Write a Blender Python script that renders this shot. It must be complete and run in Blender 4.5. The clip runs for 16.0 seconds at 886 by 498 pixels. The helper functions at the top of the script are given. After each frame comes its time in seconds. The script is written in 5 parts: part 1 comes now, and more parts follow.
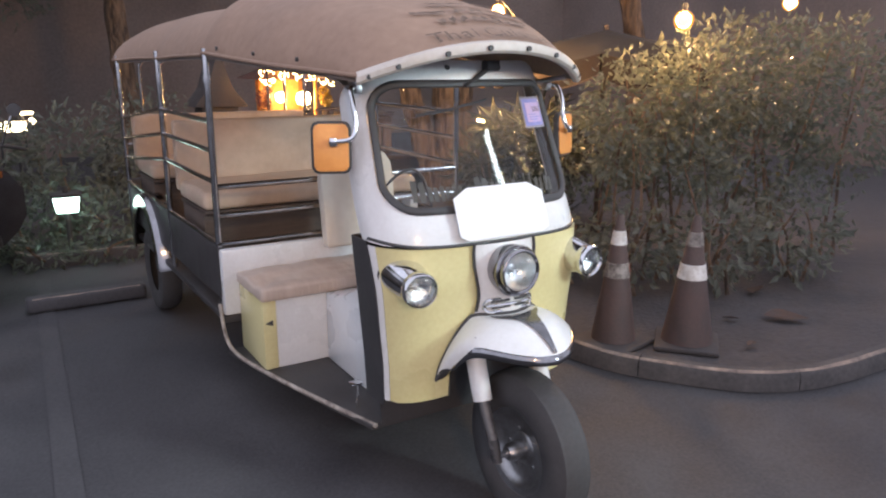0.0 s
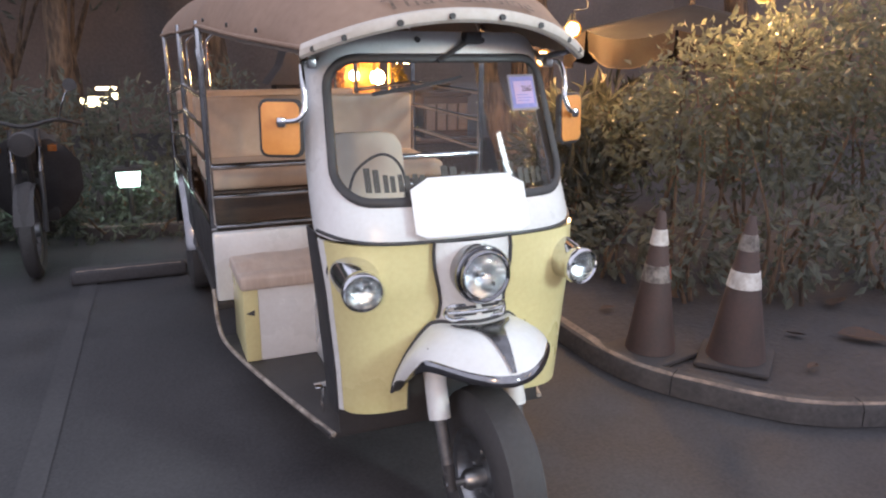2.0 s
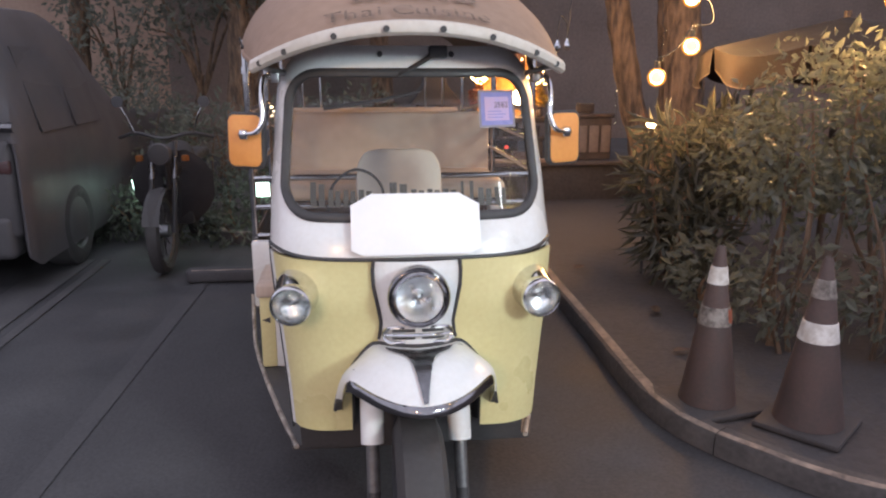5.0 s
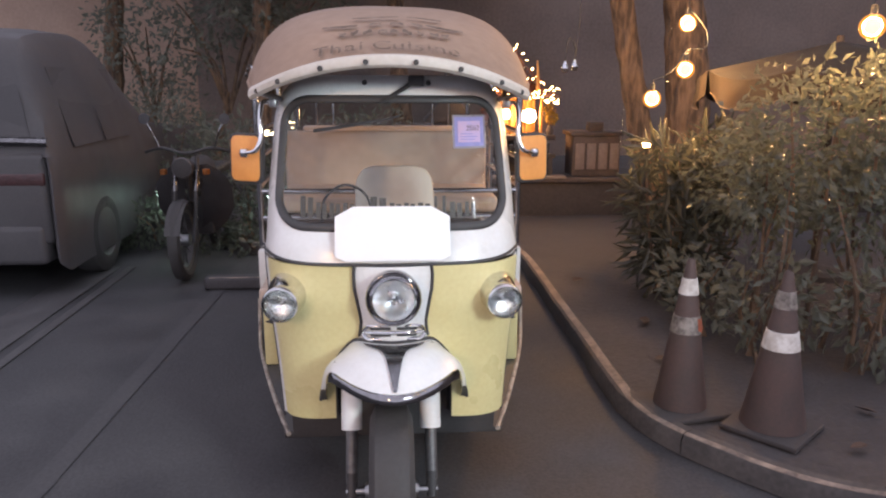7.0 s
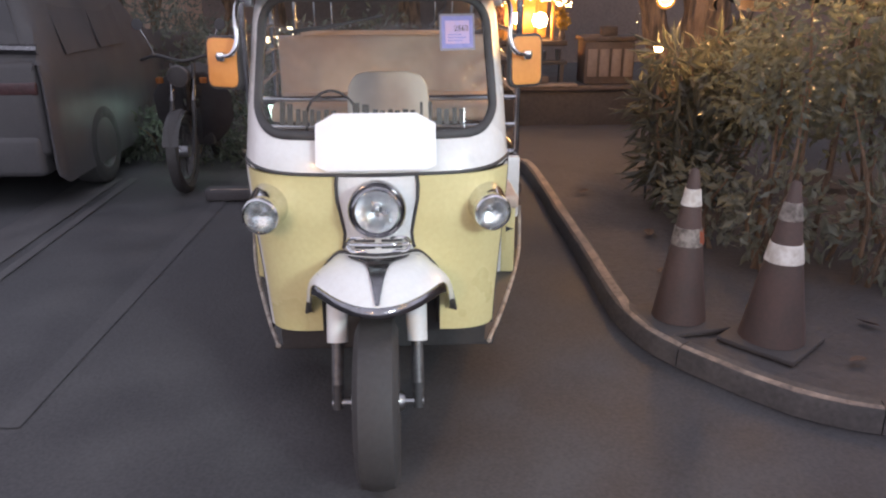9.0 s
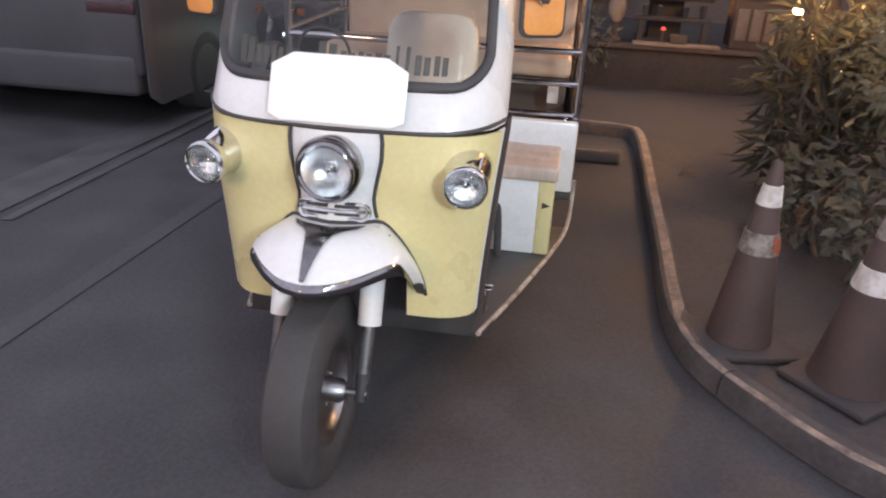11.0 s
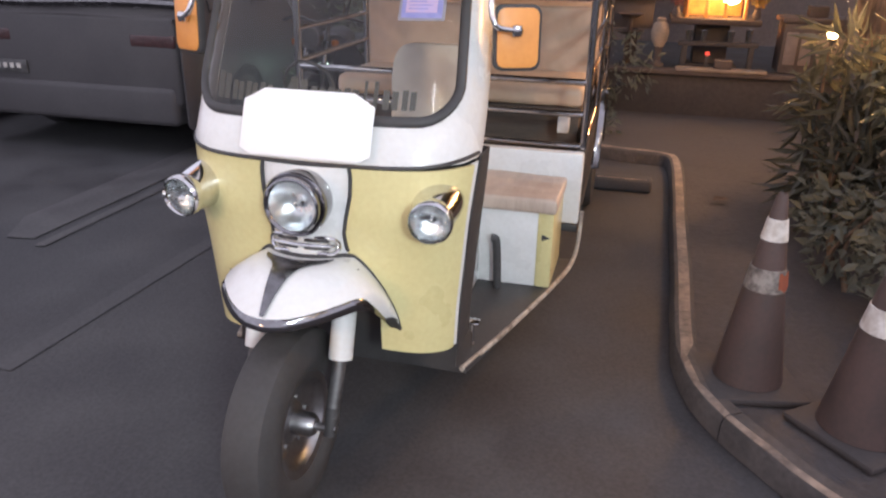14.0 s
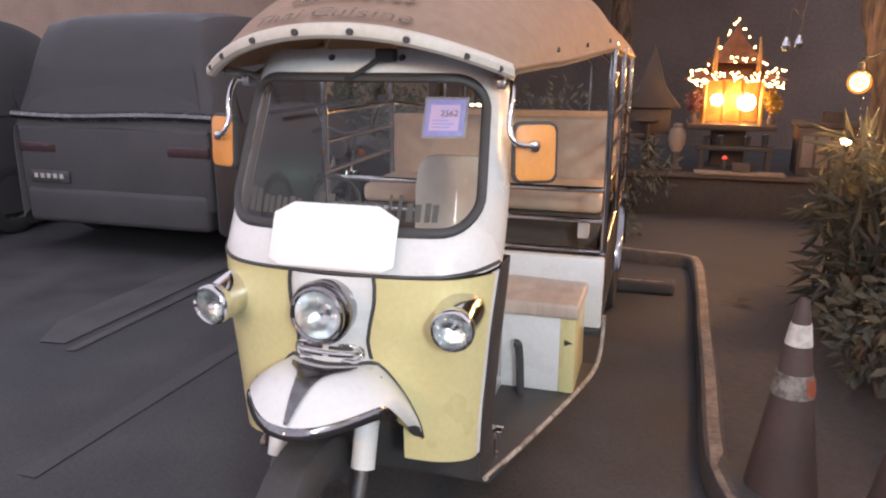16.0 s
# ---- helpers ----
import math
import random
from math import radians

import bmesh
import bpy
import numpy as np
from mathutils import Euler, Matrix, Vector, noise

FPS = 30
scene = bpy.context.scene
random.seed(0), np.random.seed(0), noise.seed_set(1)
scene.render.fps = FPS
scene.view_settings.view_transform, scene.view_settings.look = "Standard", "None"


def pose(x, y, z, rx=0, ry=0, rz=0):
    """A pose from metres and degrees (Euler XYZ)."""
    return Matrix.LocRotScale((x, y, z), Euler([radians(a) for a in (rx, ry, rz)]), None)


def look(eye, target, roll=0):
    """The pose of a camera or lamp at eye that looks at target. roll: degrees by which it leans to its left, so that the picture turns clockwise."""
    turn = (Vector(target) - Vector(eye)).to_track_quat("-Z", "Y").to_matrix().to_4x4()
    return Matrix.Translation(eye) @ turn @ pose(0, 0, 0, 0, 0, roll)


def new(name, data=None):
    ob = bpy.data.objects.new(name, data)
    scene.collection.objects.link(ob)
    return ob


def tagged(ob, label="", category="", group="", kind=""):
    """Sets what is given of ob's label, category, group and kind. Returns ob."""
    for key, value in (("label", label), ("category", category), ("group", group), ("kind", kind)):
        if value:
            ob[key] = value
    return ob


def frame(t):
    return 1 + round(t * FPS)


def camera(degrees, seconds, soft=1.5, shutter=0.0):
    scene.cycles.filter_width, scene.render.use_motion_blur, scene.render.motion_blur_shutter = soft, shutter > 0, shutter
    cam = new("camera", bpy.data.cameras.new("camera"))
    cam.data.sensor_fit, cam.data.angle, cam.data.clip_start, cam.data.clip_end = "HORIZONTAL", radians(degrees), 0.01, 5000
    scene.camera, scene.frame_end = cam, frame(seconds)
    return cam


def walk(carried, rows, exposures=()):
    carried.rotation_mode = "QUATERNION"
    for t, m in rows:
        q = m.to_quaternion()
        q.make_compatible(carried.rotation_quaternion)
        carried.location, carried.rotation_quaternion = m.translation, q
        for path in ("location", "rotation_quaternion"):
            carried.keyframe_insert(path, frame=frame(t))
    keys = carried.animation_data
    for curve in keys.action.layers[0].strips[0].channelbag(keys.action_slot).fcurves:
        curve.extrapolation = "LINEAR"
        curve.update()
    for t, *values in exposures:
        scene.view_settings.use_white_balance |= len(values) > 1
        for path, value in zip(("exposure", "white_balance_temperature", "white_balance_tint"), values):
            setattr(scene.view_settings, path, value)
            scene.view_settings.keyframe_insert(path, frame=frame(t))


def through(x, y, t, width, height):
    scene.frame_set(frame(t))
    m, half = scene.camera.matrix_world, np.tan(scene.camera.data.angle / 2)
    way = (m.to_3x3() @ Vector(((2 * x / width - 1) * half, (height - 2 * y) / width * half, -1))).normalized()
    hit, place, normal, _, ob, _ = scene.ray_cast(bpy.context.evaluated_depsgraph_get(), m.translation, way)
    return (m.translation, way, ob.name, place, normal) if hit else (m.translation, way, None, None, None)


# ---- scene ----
cam = camera(62.4, 16.0, soft=2.1, shutter=0.5)
PATH = [
    (0, (-1.493, -1.925, 1.602), (-0.479, -0.273, 1.109), 0.2),
    (0.5, (-1.351, -1.846, 1.583), (-0.383, -0.173, 1.071), 0.2),
    (1, (-1.201, -1.818, 1.581), (-0.292, -0.119, 1.043), -0.1),
    (1.5, (-1.03, -1.887, 1.59), (-0.243, -0.128, 1.053), 0.8),
    (2, (-0.915, -1.88, 1.577), (-0.18, -0.101, 1.035), 0.4),
    (2.5, (-0.766, -1.786, 1.568), (-0.093, 0.015, 1.018), 0.9),
    (3, (-0.633, -1.768, 1.563), (-0.025, 0.052, 0.999), 1.1),
    (3.5, (-0.432, -1.764, 1.565), (0.034, 0.1, 1.01), 2.0),
    (4, (-0.32, -1.785, 1.542), (0.036, 0.109, 1.007), 1.1),
    (6.5, (-0.022, -2.254, 1.588), (0.13, -0.311, 1.141), 0.5),
    (7, (-0.016, -2.256, 1.595), (0.134, -0.312, 1.146), 0.3),
    (7.5, (0.005, -2.276, 1.597), (0.139, -0.334, 1.139), 0.2),
    (8, (0.039, -2.279, 1.577), (0.165, -0.358, 1.036), -0.0),
    (8.5, (0.064, -2.262, 1.568), (0.172, -0.358, 0.965), -0.3),
    (9, (0.086, -2.18, 1.567), (0.189, -0.301, 0.888), -0.1),
    (9.2, (0.112, -2.139, 1.555), (0.203, -0.266, 0.859), -0.3),
    (11.3, (0.673, -1.716, 1.508), (0.314, 0.07, 0.684), 2.9),
    (11.5, (0.705, -1.686, 1.504), (0.308, 0.09, 0.673), 2.9),
    (12, (0.779, -1.664, 1.519), (0.348, 0.108, 0.697), 3.0),
    (12.5, (0.822, -1.659, 1.518), (0.378, 0.109, 0.697), 2.4),
    (13, (0.843, -1.66, 1.521), (0.379, 0.102, 0.695), 2.0),
    (13.5, (0.848, -1.667, 1.526), (0.386, 0.1, 0.712), 1.7),
    (14, (0.852, -1.678, 1.538), (0.386, 0.116, 0.786), 1.1),
    (14.5, (0.852, -1.688, 1.551), (0.366, 0.138, 0.897), 0.8),
    (15, (0.845, -1.686, 1.557), (0.337, 0.158, 0.973), 0.5),
    (15.5, (0.849, -1.695, 1.563), (0.319, 0.159, 1.035), 0.4),
    (16, (0.867, -1.71, 1.574), (0.312, 0.147, 1.08), 0.2),
]
walk(cam, [(t, look(eye, target, roll)) for t, eye, target, roll in PATH], [(0, 0.62, 6300, 5), (2.8, 0.59, 6300, 5), (4, 0.43, 6350, 6), (6.4, 0.43, 6550, 10), (7.3, 0.5, 6550, 10), (9, 0.5, 6450, 8), (11.5, 0.54, 6550, 10), (14, 0.54, 6600, 10), (16, 0.53, 6800, 11)])

# ---- light ----
world = bpy.data.worlds.new("night")
scene.world = world
world.use_nodes = True
wbg = world.node_tree.nodes["Background"]
wbg.inputs[0].default_value = (0.945, 0.935, 1.17, 1)
wbg.inputs[1].default_value = 0.68


def lamp(kind, name, at, power, colour, size=0.3, target=None, size_y=None):
    data = bpy.data.lights.new(name, kind)
    data.energy, data.color = power, colour
    ob = new(name, data)
    if kind == "AREA":
        data.size = size
        if size_y:
            data.shape, data.size_y = "RECTANGLE", size_y
    else:
        data.shadow_soft_size = size
    ob.matrix_world = look(at, target) if target else Matrix.Translation(at)
    return ob


KEY = lamp("SPOT", "flood_light", (2.9, -4.4, 2.7), 415, (0.82, 0.95, 1.0), 0.34, (-0.10, 0.60, 0.90))
KEY.data.spot_size, KEY.data.spot_blend = radians(37), 0.85
# unseen warm fill spot, added at the left front of the tuk-tuk
WARM_FILL = lamp("SPOT", "warm_street_light", (-3.0, -7.2, 3.6), 385, (1.0, 0.58, 0.30), 0.25, (0.0, 0.8, 0.9))
WARM_FILL.data.spot_size, WARM_FILL.data.spot_blend = radians(34), 0.9
lamp("AREA", "far_tube_light", (7.5, -7.66, 7.3), 48, (0.80, 0.93, 1.0), 0.42, (0.1, 0.2, 1.2), 1.35)


# ---- materials ----
def material(name, c1, c2=None, rough=0.5, metal=0.0, scale=6.0, bump=0.0, fine=60.0, coat=0.0, emit=None, strength=0.0, stretch=(1, 1, 1), spread=0.12):
    m = bpy.data.materials.new(name)
    m.use_nodes = True
    nt = m.node_tree
    b = nt.nodes["Principled BSDF"]
    c2 = c2 or tuple(v * 0.75 for v in c1)
    tc = nt.nodes.new("ShaderNodeTexCoord")
    mp = nt.nodes.new("ShaderNodeMapping")
    mp.inputs["Scale"].default_value = stretch
    nt.links.new(tc.outputs["Object"], mp.inputs[0])
    n1 = nt.nodes.new("ShaderNodeTexNoise")
    n1.inputs["Scale"].default_value, n1.inputs["Detail"].default_value = scale, 6
    n2 = nt.nodes.new("ShaderNodeTexNoise")
    n2.inputs["Scale"].default_value, n2.inputs["Detail"].default_value = fine, 4
    for n in (n1, n2):
        nt.links.new(mp.outputs[0], n.inputs["Vector"])
    mx = nt.nodes.new("ShaderNodeMath")
    mx.operation = "MULTIPLY_ADD"
    nt.links.new(n2.outputs[0], mx.inputs[0])
    mx.inputs[1].default_value = 0.5
    nt.links.new(n1.outputs[0], mx.inputs[2])
    rp = nt.nodes.new("ShaderNodeValToRGB")
    rp.color_ramp.elements[0].position, rp.color_ramp.elements[1].position = 0.75 - spread * 1.6, 0.75 + spread * 1.6
    rp.color_ramp.elements[0].color, rp.color_ramp.elements[1].color = (*c2, 1), (*c1, 1)
    nt.links.new(mx.outputs[0], rp.inputs[0])
    nt.links.new(rp.outputs[0], b.inputs["Base Color"])
    rr = nt.nodes.new("ShaderNodeMapRange")
    rr.inputs["From Min"].default_value, rr.inputs["From Max"].default_value = 0.3, 0.7
    rr.inputs["To Min"].default_value, rr.inputs["To Max"].default_value = max(0.02, rough * 0.8), min(1.0, rough * 1.25)
    nt.links.new(n1.outputs[0], rr.inputs[0])
    nt.links.new(rr.outputs[0], b.inputs["Roughness"])
    b.inputs["Metallic"].default_value = metal
    b.inputs["Coat Weight"].default_value = coat
    b.inputs["Coat Roughness"].default_value = 0.08
    if bump:
        bp = nt.nodes.new("ShaderNodeBump")
        bp.inputs["Strength"].default_value, bp.inputs["Distance"].default_value = 1.0, bump
        nt.links.new(mx.outputs[0], bp.inputs["Height"])
        nt.links.new(bp.outputs[0], b.inputs["Normal"])
    if emit:
        b.inputs["Emission Color"].default_value = (*emit, 1)
        b.inputs["Emission Strength"].default_value = strength
    return m


def leafy(name, c1, c2, rough, through=0.45):
    """Leaves: a soft gloss, and light that passes through the blade."""
    m = material(name, c1, c2, rough, scale=3.0, fine=30)
    nt = m.node_tree
    b, out = nt.nodes["Principled BSDF"], nt.nodes["Material Output"]
    tl, mix, info, hs = (nt.nodes.new("ShaderNode" + k) for k in ("BsdfTranslucent", "MixShader", "NewGeometry", "HueSaturation"))
    src = b.inputs["Base Color"].links[0].from_socket
    rng_map = nt.nodes.new("ShaderNodeMapRange")
    rng_map.inputs["To Min"].default_value, rng_map.inputs["To Max"].default_value = 0.84, 1.24
    nt.links.new(info.outputs["Random Per Island"], rng_map.inputs[0])
    nt.links.new(rng_map.outputs[0], hs.inputs["Value"])
    nt.links.new(src, hs.inputs["Color"])
    nt.links.new(hs.outputs[0], b.inputs["Base Color"])
    nt.links.new(hs.outputs[0], tl.inputs[0])
    mix.inputs[0].default_value = through
    nt.links.new(b.outputs[0], mix.inputs[1])
    nt.links.new(tl.outputs[0], mix.inputs[2])
    nt.links.new(mix.outputs[0], out.inputs[0])
    return m


def glass(name, tint=(0.9, 0.93, 0.92), ior=1.5):
    """A thin pane: clear, with the gloss of its two faces."""
    m = bpy.data.materials.new(name)
    m.use_nodes = True
    nt = m.node_tree
    nt.nodes.remove(nt.nodes["Principled BSDF"])
    out = nt.nodes["Material Output"]
    tr, gl, fr, mix = (nt.nodes.new("ShaderNode" + k) for k in ("BsdfTransparent", "BsdfGlossy", "Fresnel", "MixShader"))
    tr.inputs[0].default_value = (*tint, 1)
    gl.inputs["Roughness"].default_value = 0.015
    fr.inputs[0].default_value = ior
    nt.links.new(fr.outputs[0], mix.inputs[0])
    nt.links.new(tr.outputs[0], mix.inputs[1])
    nt.links.new(gl.outputs[0], mix.inputs[2])
    nt.links.new(mix.outputs[0], out.inputs[0])
    return m


def halo_shell(name):
    """A glowing amber shell, added round a bulb to draw its orange halo."""
    m = glass(name)
    nt = m.node_tree
    out = nt.nodes["Material Output"]
    em, mix = nt.nodes.new("ShaderNodeEmission"), nt.nodes.new("ShaderNodeMixShader")
    em.inputs[0].default_value, em.inputs[1].default_value = (1.0, 0.34, 0.065, 1), 1.1
    mix.inputs[0].default_value = 0.5
    nt.links.new(out.inputs[0].links[0].from_socket, mix.inputs[1])
    nt.links.new(em.outputs[0], mix.inputs[2])
    nt.links.new(mix.outputs[0], out.inputs[0])
    return m


WHITE = material("white_paint", (0.781, 0.786, 0.781), (0.660, 0.654, 0.632), 0.28, scale=3, coat=0.4, spread=0.2)
# the second yellow leans orange to paint in warm light on the panels
YELLOW = material("pale_yellow_paint", (0.74, 0.68, 0.36), (0.63, 0.55, 0.27), 0.3, scale=2.4, coat=0.3, spread=0.17)
BLACK = material("black_rubber", (0.057, 0.055, 0.057), (0.041, 0.040, 0.041), 0.5, scale=9)
DARK = material("dark_painted_steel", (0.056, 0.053, 0.053), (0.04, 0.037, 0.037), 0.5, scale=7, bump=0.001)
DARKCHROME = material("dark_chrome", (0.36, 0.35, 0.36), (0.25, 0.24, 0.24), 0.14, 1.0, scale=8)
CHROME = material("chrome", (0.78, 0.78, 0.79), (0.62, 0.60, 0.58), 0.09, 1.0, scale=8)
GLOSSBLACK = material("gloss_black_plastic", (0.060, 0.057, 0.058), (0.046, 0.043, 0.044), 0.14, scale=6)
FLASH = material("brushed_grey_chrome", (0.27, 0.265, 0.27), (0.14, 0.135, 0.135), 0.24, 1.0, scale=9)
DULL = material("weathered_steel", (0.17, 0.165, 0.165), (0.09, 0.085, 0.083), 0.5, 0.6, scale=16, bump=0.001)
RAIL = material("tarnished_rail_chrome", (0.60, 0.59, 0.59), (0.38, 0.37, 0.37), 0.10, 1.0, scale=10)
STEEL = material("dull_steel", (0.42, 0.42, 0.43), (0.30, 0.29, 0.28), 0.35, 1.0, scale=14, bump=0.0005)
CANVAS = material("tan_canvas", (0.356, 0.242, 0.176), (0.268, 0.178, 0.126), 0.75, scale=2.5, bump=0.003, fine=25)
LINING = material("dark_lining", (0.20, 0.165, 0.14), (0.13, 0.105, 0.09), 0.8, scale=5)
CUSHION = material("creased_beige_vinyl", (0.582, 0.482, 0.403), (0.448, 0.347, 0.280), 0.45, scale=5, bump=0.012, fine=16, stretch=(2.2, 0.6, 0.5))
VINYL = material("tan_vinyl", (0.605, 0.470, 0.358), (0.482, 0.358, 0.263), 0.42, scale=3.5, bump=0.004, fine=18)
CREAM = material("cream_vinyl", (0.726, 0.660, 0.561), (0.638, 0.572, 0.473), 0.45, scale=4, bump=0.002, fine=22)
ORANGE = material("orange_plastic", (0.820, 0.360, 0.100), (0.740, 0.300, 0.080), 0.4, scale=5)
PLATE = material("white_plate", (0.92, 0.92, 0.91), (0.88, 0.88, 0.88), 0.5, scale=5)
TYRE = material("tyre_rubber", (0.062, 0.059, 0.059), (0.043, 0.040, 0.040), 0.75, scale=20, bump=0.001)
SILL = material("chipped_white_tube", (0.46, 0.41, 0.35), (0.16, 0.13, 0.11), 0.6, scale=18, spread=0.1)
LIP = material("pale_lip", (0.66, 0.62, 0.57), (0.55, 0.50, 0.44), 0.5, scale=6)
GLASS = glass("windscreen_glass")
MIRROR = material("smooth_reflector", (0.88, 0.89, 0.92), (0.74, 0.75, 0.79), 0.30, 1.0, scale=30, bump=0.0022, fine=60)
REFLECTOR = material("lamp_reflector", (0.86, 0.87, 0.89), (0.70, 0.71, 0.74), 0.2, 1.0, scale=40, bump=0.003, fine=80)
PRINT = material("faded_print", (0.100, 0.072, 0.055), (0.260, 0.180, 0.130), 0.8, scale=26, fine=90, spread=0.10)
LETTER = material("grey_lettering", (0.080, 0.074, 0.066), (0.095, 0.088, 0.080), 0.6, scale=20)
ASPHALT = material("asphalt", (0.083, 0.081, 0.084), (0.037, 0.035, 0.038), 0.8, scale=2.4, bump=0.005, fine=70, spread=0.14)
SOIL = material("soil", (0.083, 0.076, 0.077), (0.053, 0.048, 0.049), 0.95, scale=2.2, bump=0.02, fine=35)
# flaking paint whose pale tone also paints the light on top edges
KERBPAINT_LIT = material("flaking_lit_kerb_paint", (0.36, 0.29, 0.235), (0.12, 0.098, 0.088), 0.8, scale=7, bump=0.003, fine=45, spread=0.13)
CONCRETE = material("kerb_concrete", (0.106, 0.095, 0.091), (0.058, 0.053, 0.052), 0.85, scale=4, bump=0.006, fine=40, spread=0.1)
PAINTLINE = material("worn_line_paint", (0.105, 0.100, 0.101), (0.060, 0.056, 0.058), 0.8, scale=5, bump=0.001, fine=50, spread=0.14)
BAYLINE = material("faint_line_paint", (0.088, 0.085, 0.088), (0.050, 0.048, 0.051), 0.8, scale=5, bump=0.001, fine=50, spread=0.14)
CONE_ORANGE = material("worn_orange", (0.42, 0.12, 0.06), (0.28, 0.09, 0.055), 0.6, scale=25)
CONE_RED = material("cone_plastic", (0.102, 0.066, 0.059), (0.070, 0.050, 0.045), 0.6, scale=7)
CONE_BASE = material("muddy_rubber", (0.073, 0.065, 0.065), (0.053, 0.048, 0.048), 0.85, scale=8)
CONE_GRIMY = material("grimy_sleeve", (0.34, 0.31, 0.28), (0.10, 0.085, 0.077), 0.6, scale=22, spread=0.10)
CONE_WHITE = material("cone_sleeve", (0.80, 0.79, 0.76), (0.52, 0.48, 0.43), 0.5, scale=14, spread=0.1)
CANOPY = material("dark_canopy", (0.016, 0.013, 0.012), (0.010, 0.009, 0.008), 0.95, scale=3, bump=0.003)
BROWNCLOTH = material("brown_cloth", (0.038, 0.026, 0.019), (0.021, 0.015, 0.012), 0.85, scale=6, bump=0.003)
BARK = material("bark", (0.260, 0.175, 0.115), (0.075, 0.053, 0.038), 0.95, scale=11, bump=0.08, fine=22, stretch=(1, 1, 0.25))
LEAF = leafy("leaf", (0.177, 0.196, 0.158), (0.123, 0.137, 0.113), 0.22, 0.5)
LEAF_DARK = leafy("dark_leaf", (0.198, 0.212, 0.171), (0.144, 0.153, 0.125), 0.45, 0.5)
SWORD_LEAF = leafy("sword_leaf", (0.122, 0.128, 0.104), (0.084, 0.088, 0.073), 0.16, 0.5)
DRYLEAF = material("dry_leaf", (0.092, 0.056, 0.042), (0.056, 0.036, 0.027), 0.7, scale=30, bump=0.002)
FLOWER_YELLOW = leafy("yellow_petals", (0.40, 0.27, 0.06), (0.28, 0.18, 0.04), 0.5)
FLOWER_PINK = leafy("pink_petals", (0.26, 0.12, 0.10), (0.18, 0.08, 0.07), 0.5)
BENCHWOOD = material("bench_wood", (0.13, 0.098, 0.078), (0.07, 0.052, 0.042), 0.7, scale=5, bump=0.003, stretch=(1, 1, 9))
BLACKWOOD = material("blackened_wood", (0.083, 0.066, 0.058), (0.055, 0.045, 0.042), 0.7, scale=6, bump=0.004)
WOOD = material("dark_wood", (0.070, 0.048, 0.038), (0.043, 0.031, 0.025), 0.6, scale=5, bump=0.003, stretch=(1, 1, 6))
STONE = material("dark_stone", (0.070, 0.061, 0.056), (0.040, 0.035, 0.034), 0.85, scale=3, bump=0.01, fine=25)
COPING = material("weathered_coping", (0.13, 0.10, 0.085), (0.065, 0.05, 0.043), 0.8, scale=5, bump=0.004)
PALESTONE = material("pale_stone", (0.36, 0.28, 0.22), (0.22, 0.17, 0.13), 0.8, scale=5, bump=0.004)
PLASTER_DARK = material("dark_plaster", (0.268, 0.215, 0.187), (0.170, 0.135, 0.117), 0.9, scale=0.8, bump=0.0015, fine=20)
PLASTER = material("brown_plaster", (0.525, 0.375, 0.288), (0.413, 0.288, 0.219), 0.9, scale=1.2, bump=0.006, fine=20)
CARPAINT = material("dark_car_paint", (0.096, 0.089, 0.091), (0.080, 0.074, 0.077), 0.5, scale=3, coat=0.0)
CARPAINT.node_tree.nodes["Principled BSDF"].inputs["Specular IOR Level"].default_value = 0.3
CARGLASS = material("dark_car_glass", (0.087, 0.081, 0.083), (0.077, 0.072, 0.074), 0.6, scale=3)
CARGLASS.node_tree.nodes["Principled BSDF"].inputs["Specular IOR Level"].default_value = 0.3
REDLENS = material("red_lens", (0.085, 0.040, 0.040), (0.060, 0.034, 0.034), 0.10, scale=40, bump=0.004, fine=90)
LENS_AMBER = material("amber_lens", (0.30, 0.11, 0.03), (0.2, 0.07, 0.02), 0.15, scale=30)
BULB = material("warm_bulb", (1, 0.8, 0.5), rough=0.4, emit=(1.0, 0.72, 0.38), strength=3.0)
BULB_HALO = halo_shell("bulb_halo_shell")
FAIRY = material("fairy_light", (1, 0.8, 0.5), rough=0.4, emit=(1.0, 0.58, 0.20), strength=36)
SHRINE_LAMP = material("shrine_lamp", (1, 0.8, 0.5), rough=0.4, emit=(1.0, 0.52, 0.20), strength=60)
COOLLAMP = material("cool_lantern", (0.9, 0.95, 0.95), rough=0.4, emit=(0.70, 1.0, 0.88), strength=4.5)
WARMWIN = material("warm_window", (0.9, 0.8, 0.6), rough=0.4, emit=(1.0, 0.78, 0.48), strength=5.0)
SLEEVE = material("cloudy_sleeve", (0.30, 0.28, 0.31), (0.24, 0.22, 0.25), 0.3, scale=20)
STICKER_BLUE = material("sticker_blue", (0.25, 0.25, 0.54), (0.31, 0.30, 0.58), 0.4, scale=30)
STICKER_PINK = material("sticker_pink", (0.62, 0.42, 0.56), (0.50, 0.40, 0.66), 0.4, scale=12)
GOLD = material("gilt", (0.72, 0.38, 0.13), (0.5, 0.25, 0.08), 0.4, 0.3, scale=12)
LACQUER = material("dark_red_lacquer", (0.17, 0.065, 0.04), (0.09, 0.035, 0.025), 0.45, scale=14, bump=0.004)


# ---- helpers ----
def mesh_object(name, bm, mat, smooth=True):
    me = bpy.data.meshes.new(name)
    bmesh.ops.recalc_face_normals(bm, faces=bm.faces)
    bm.to_mesh(me)
    bm.free()
    if smooth:
        me.shade_smooth()
        me.set_sharp_from_angle(angle=radians(38))
    me.materials.append(mat)
    return new(name, me)


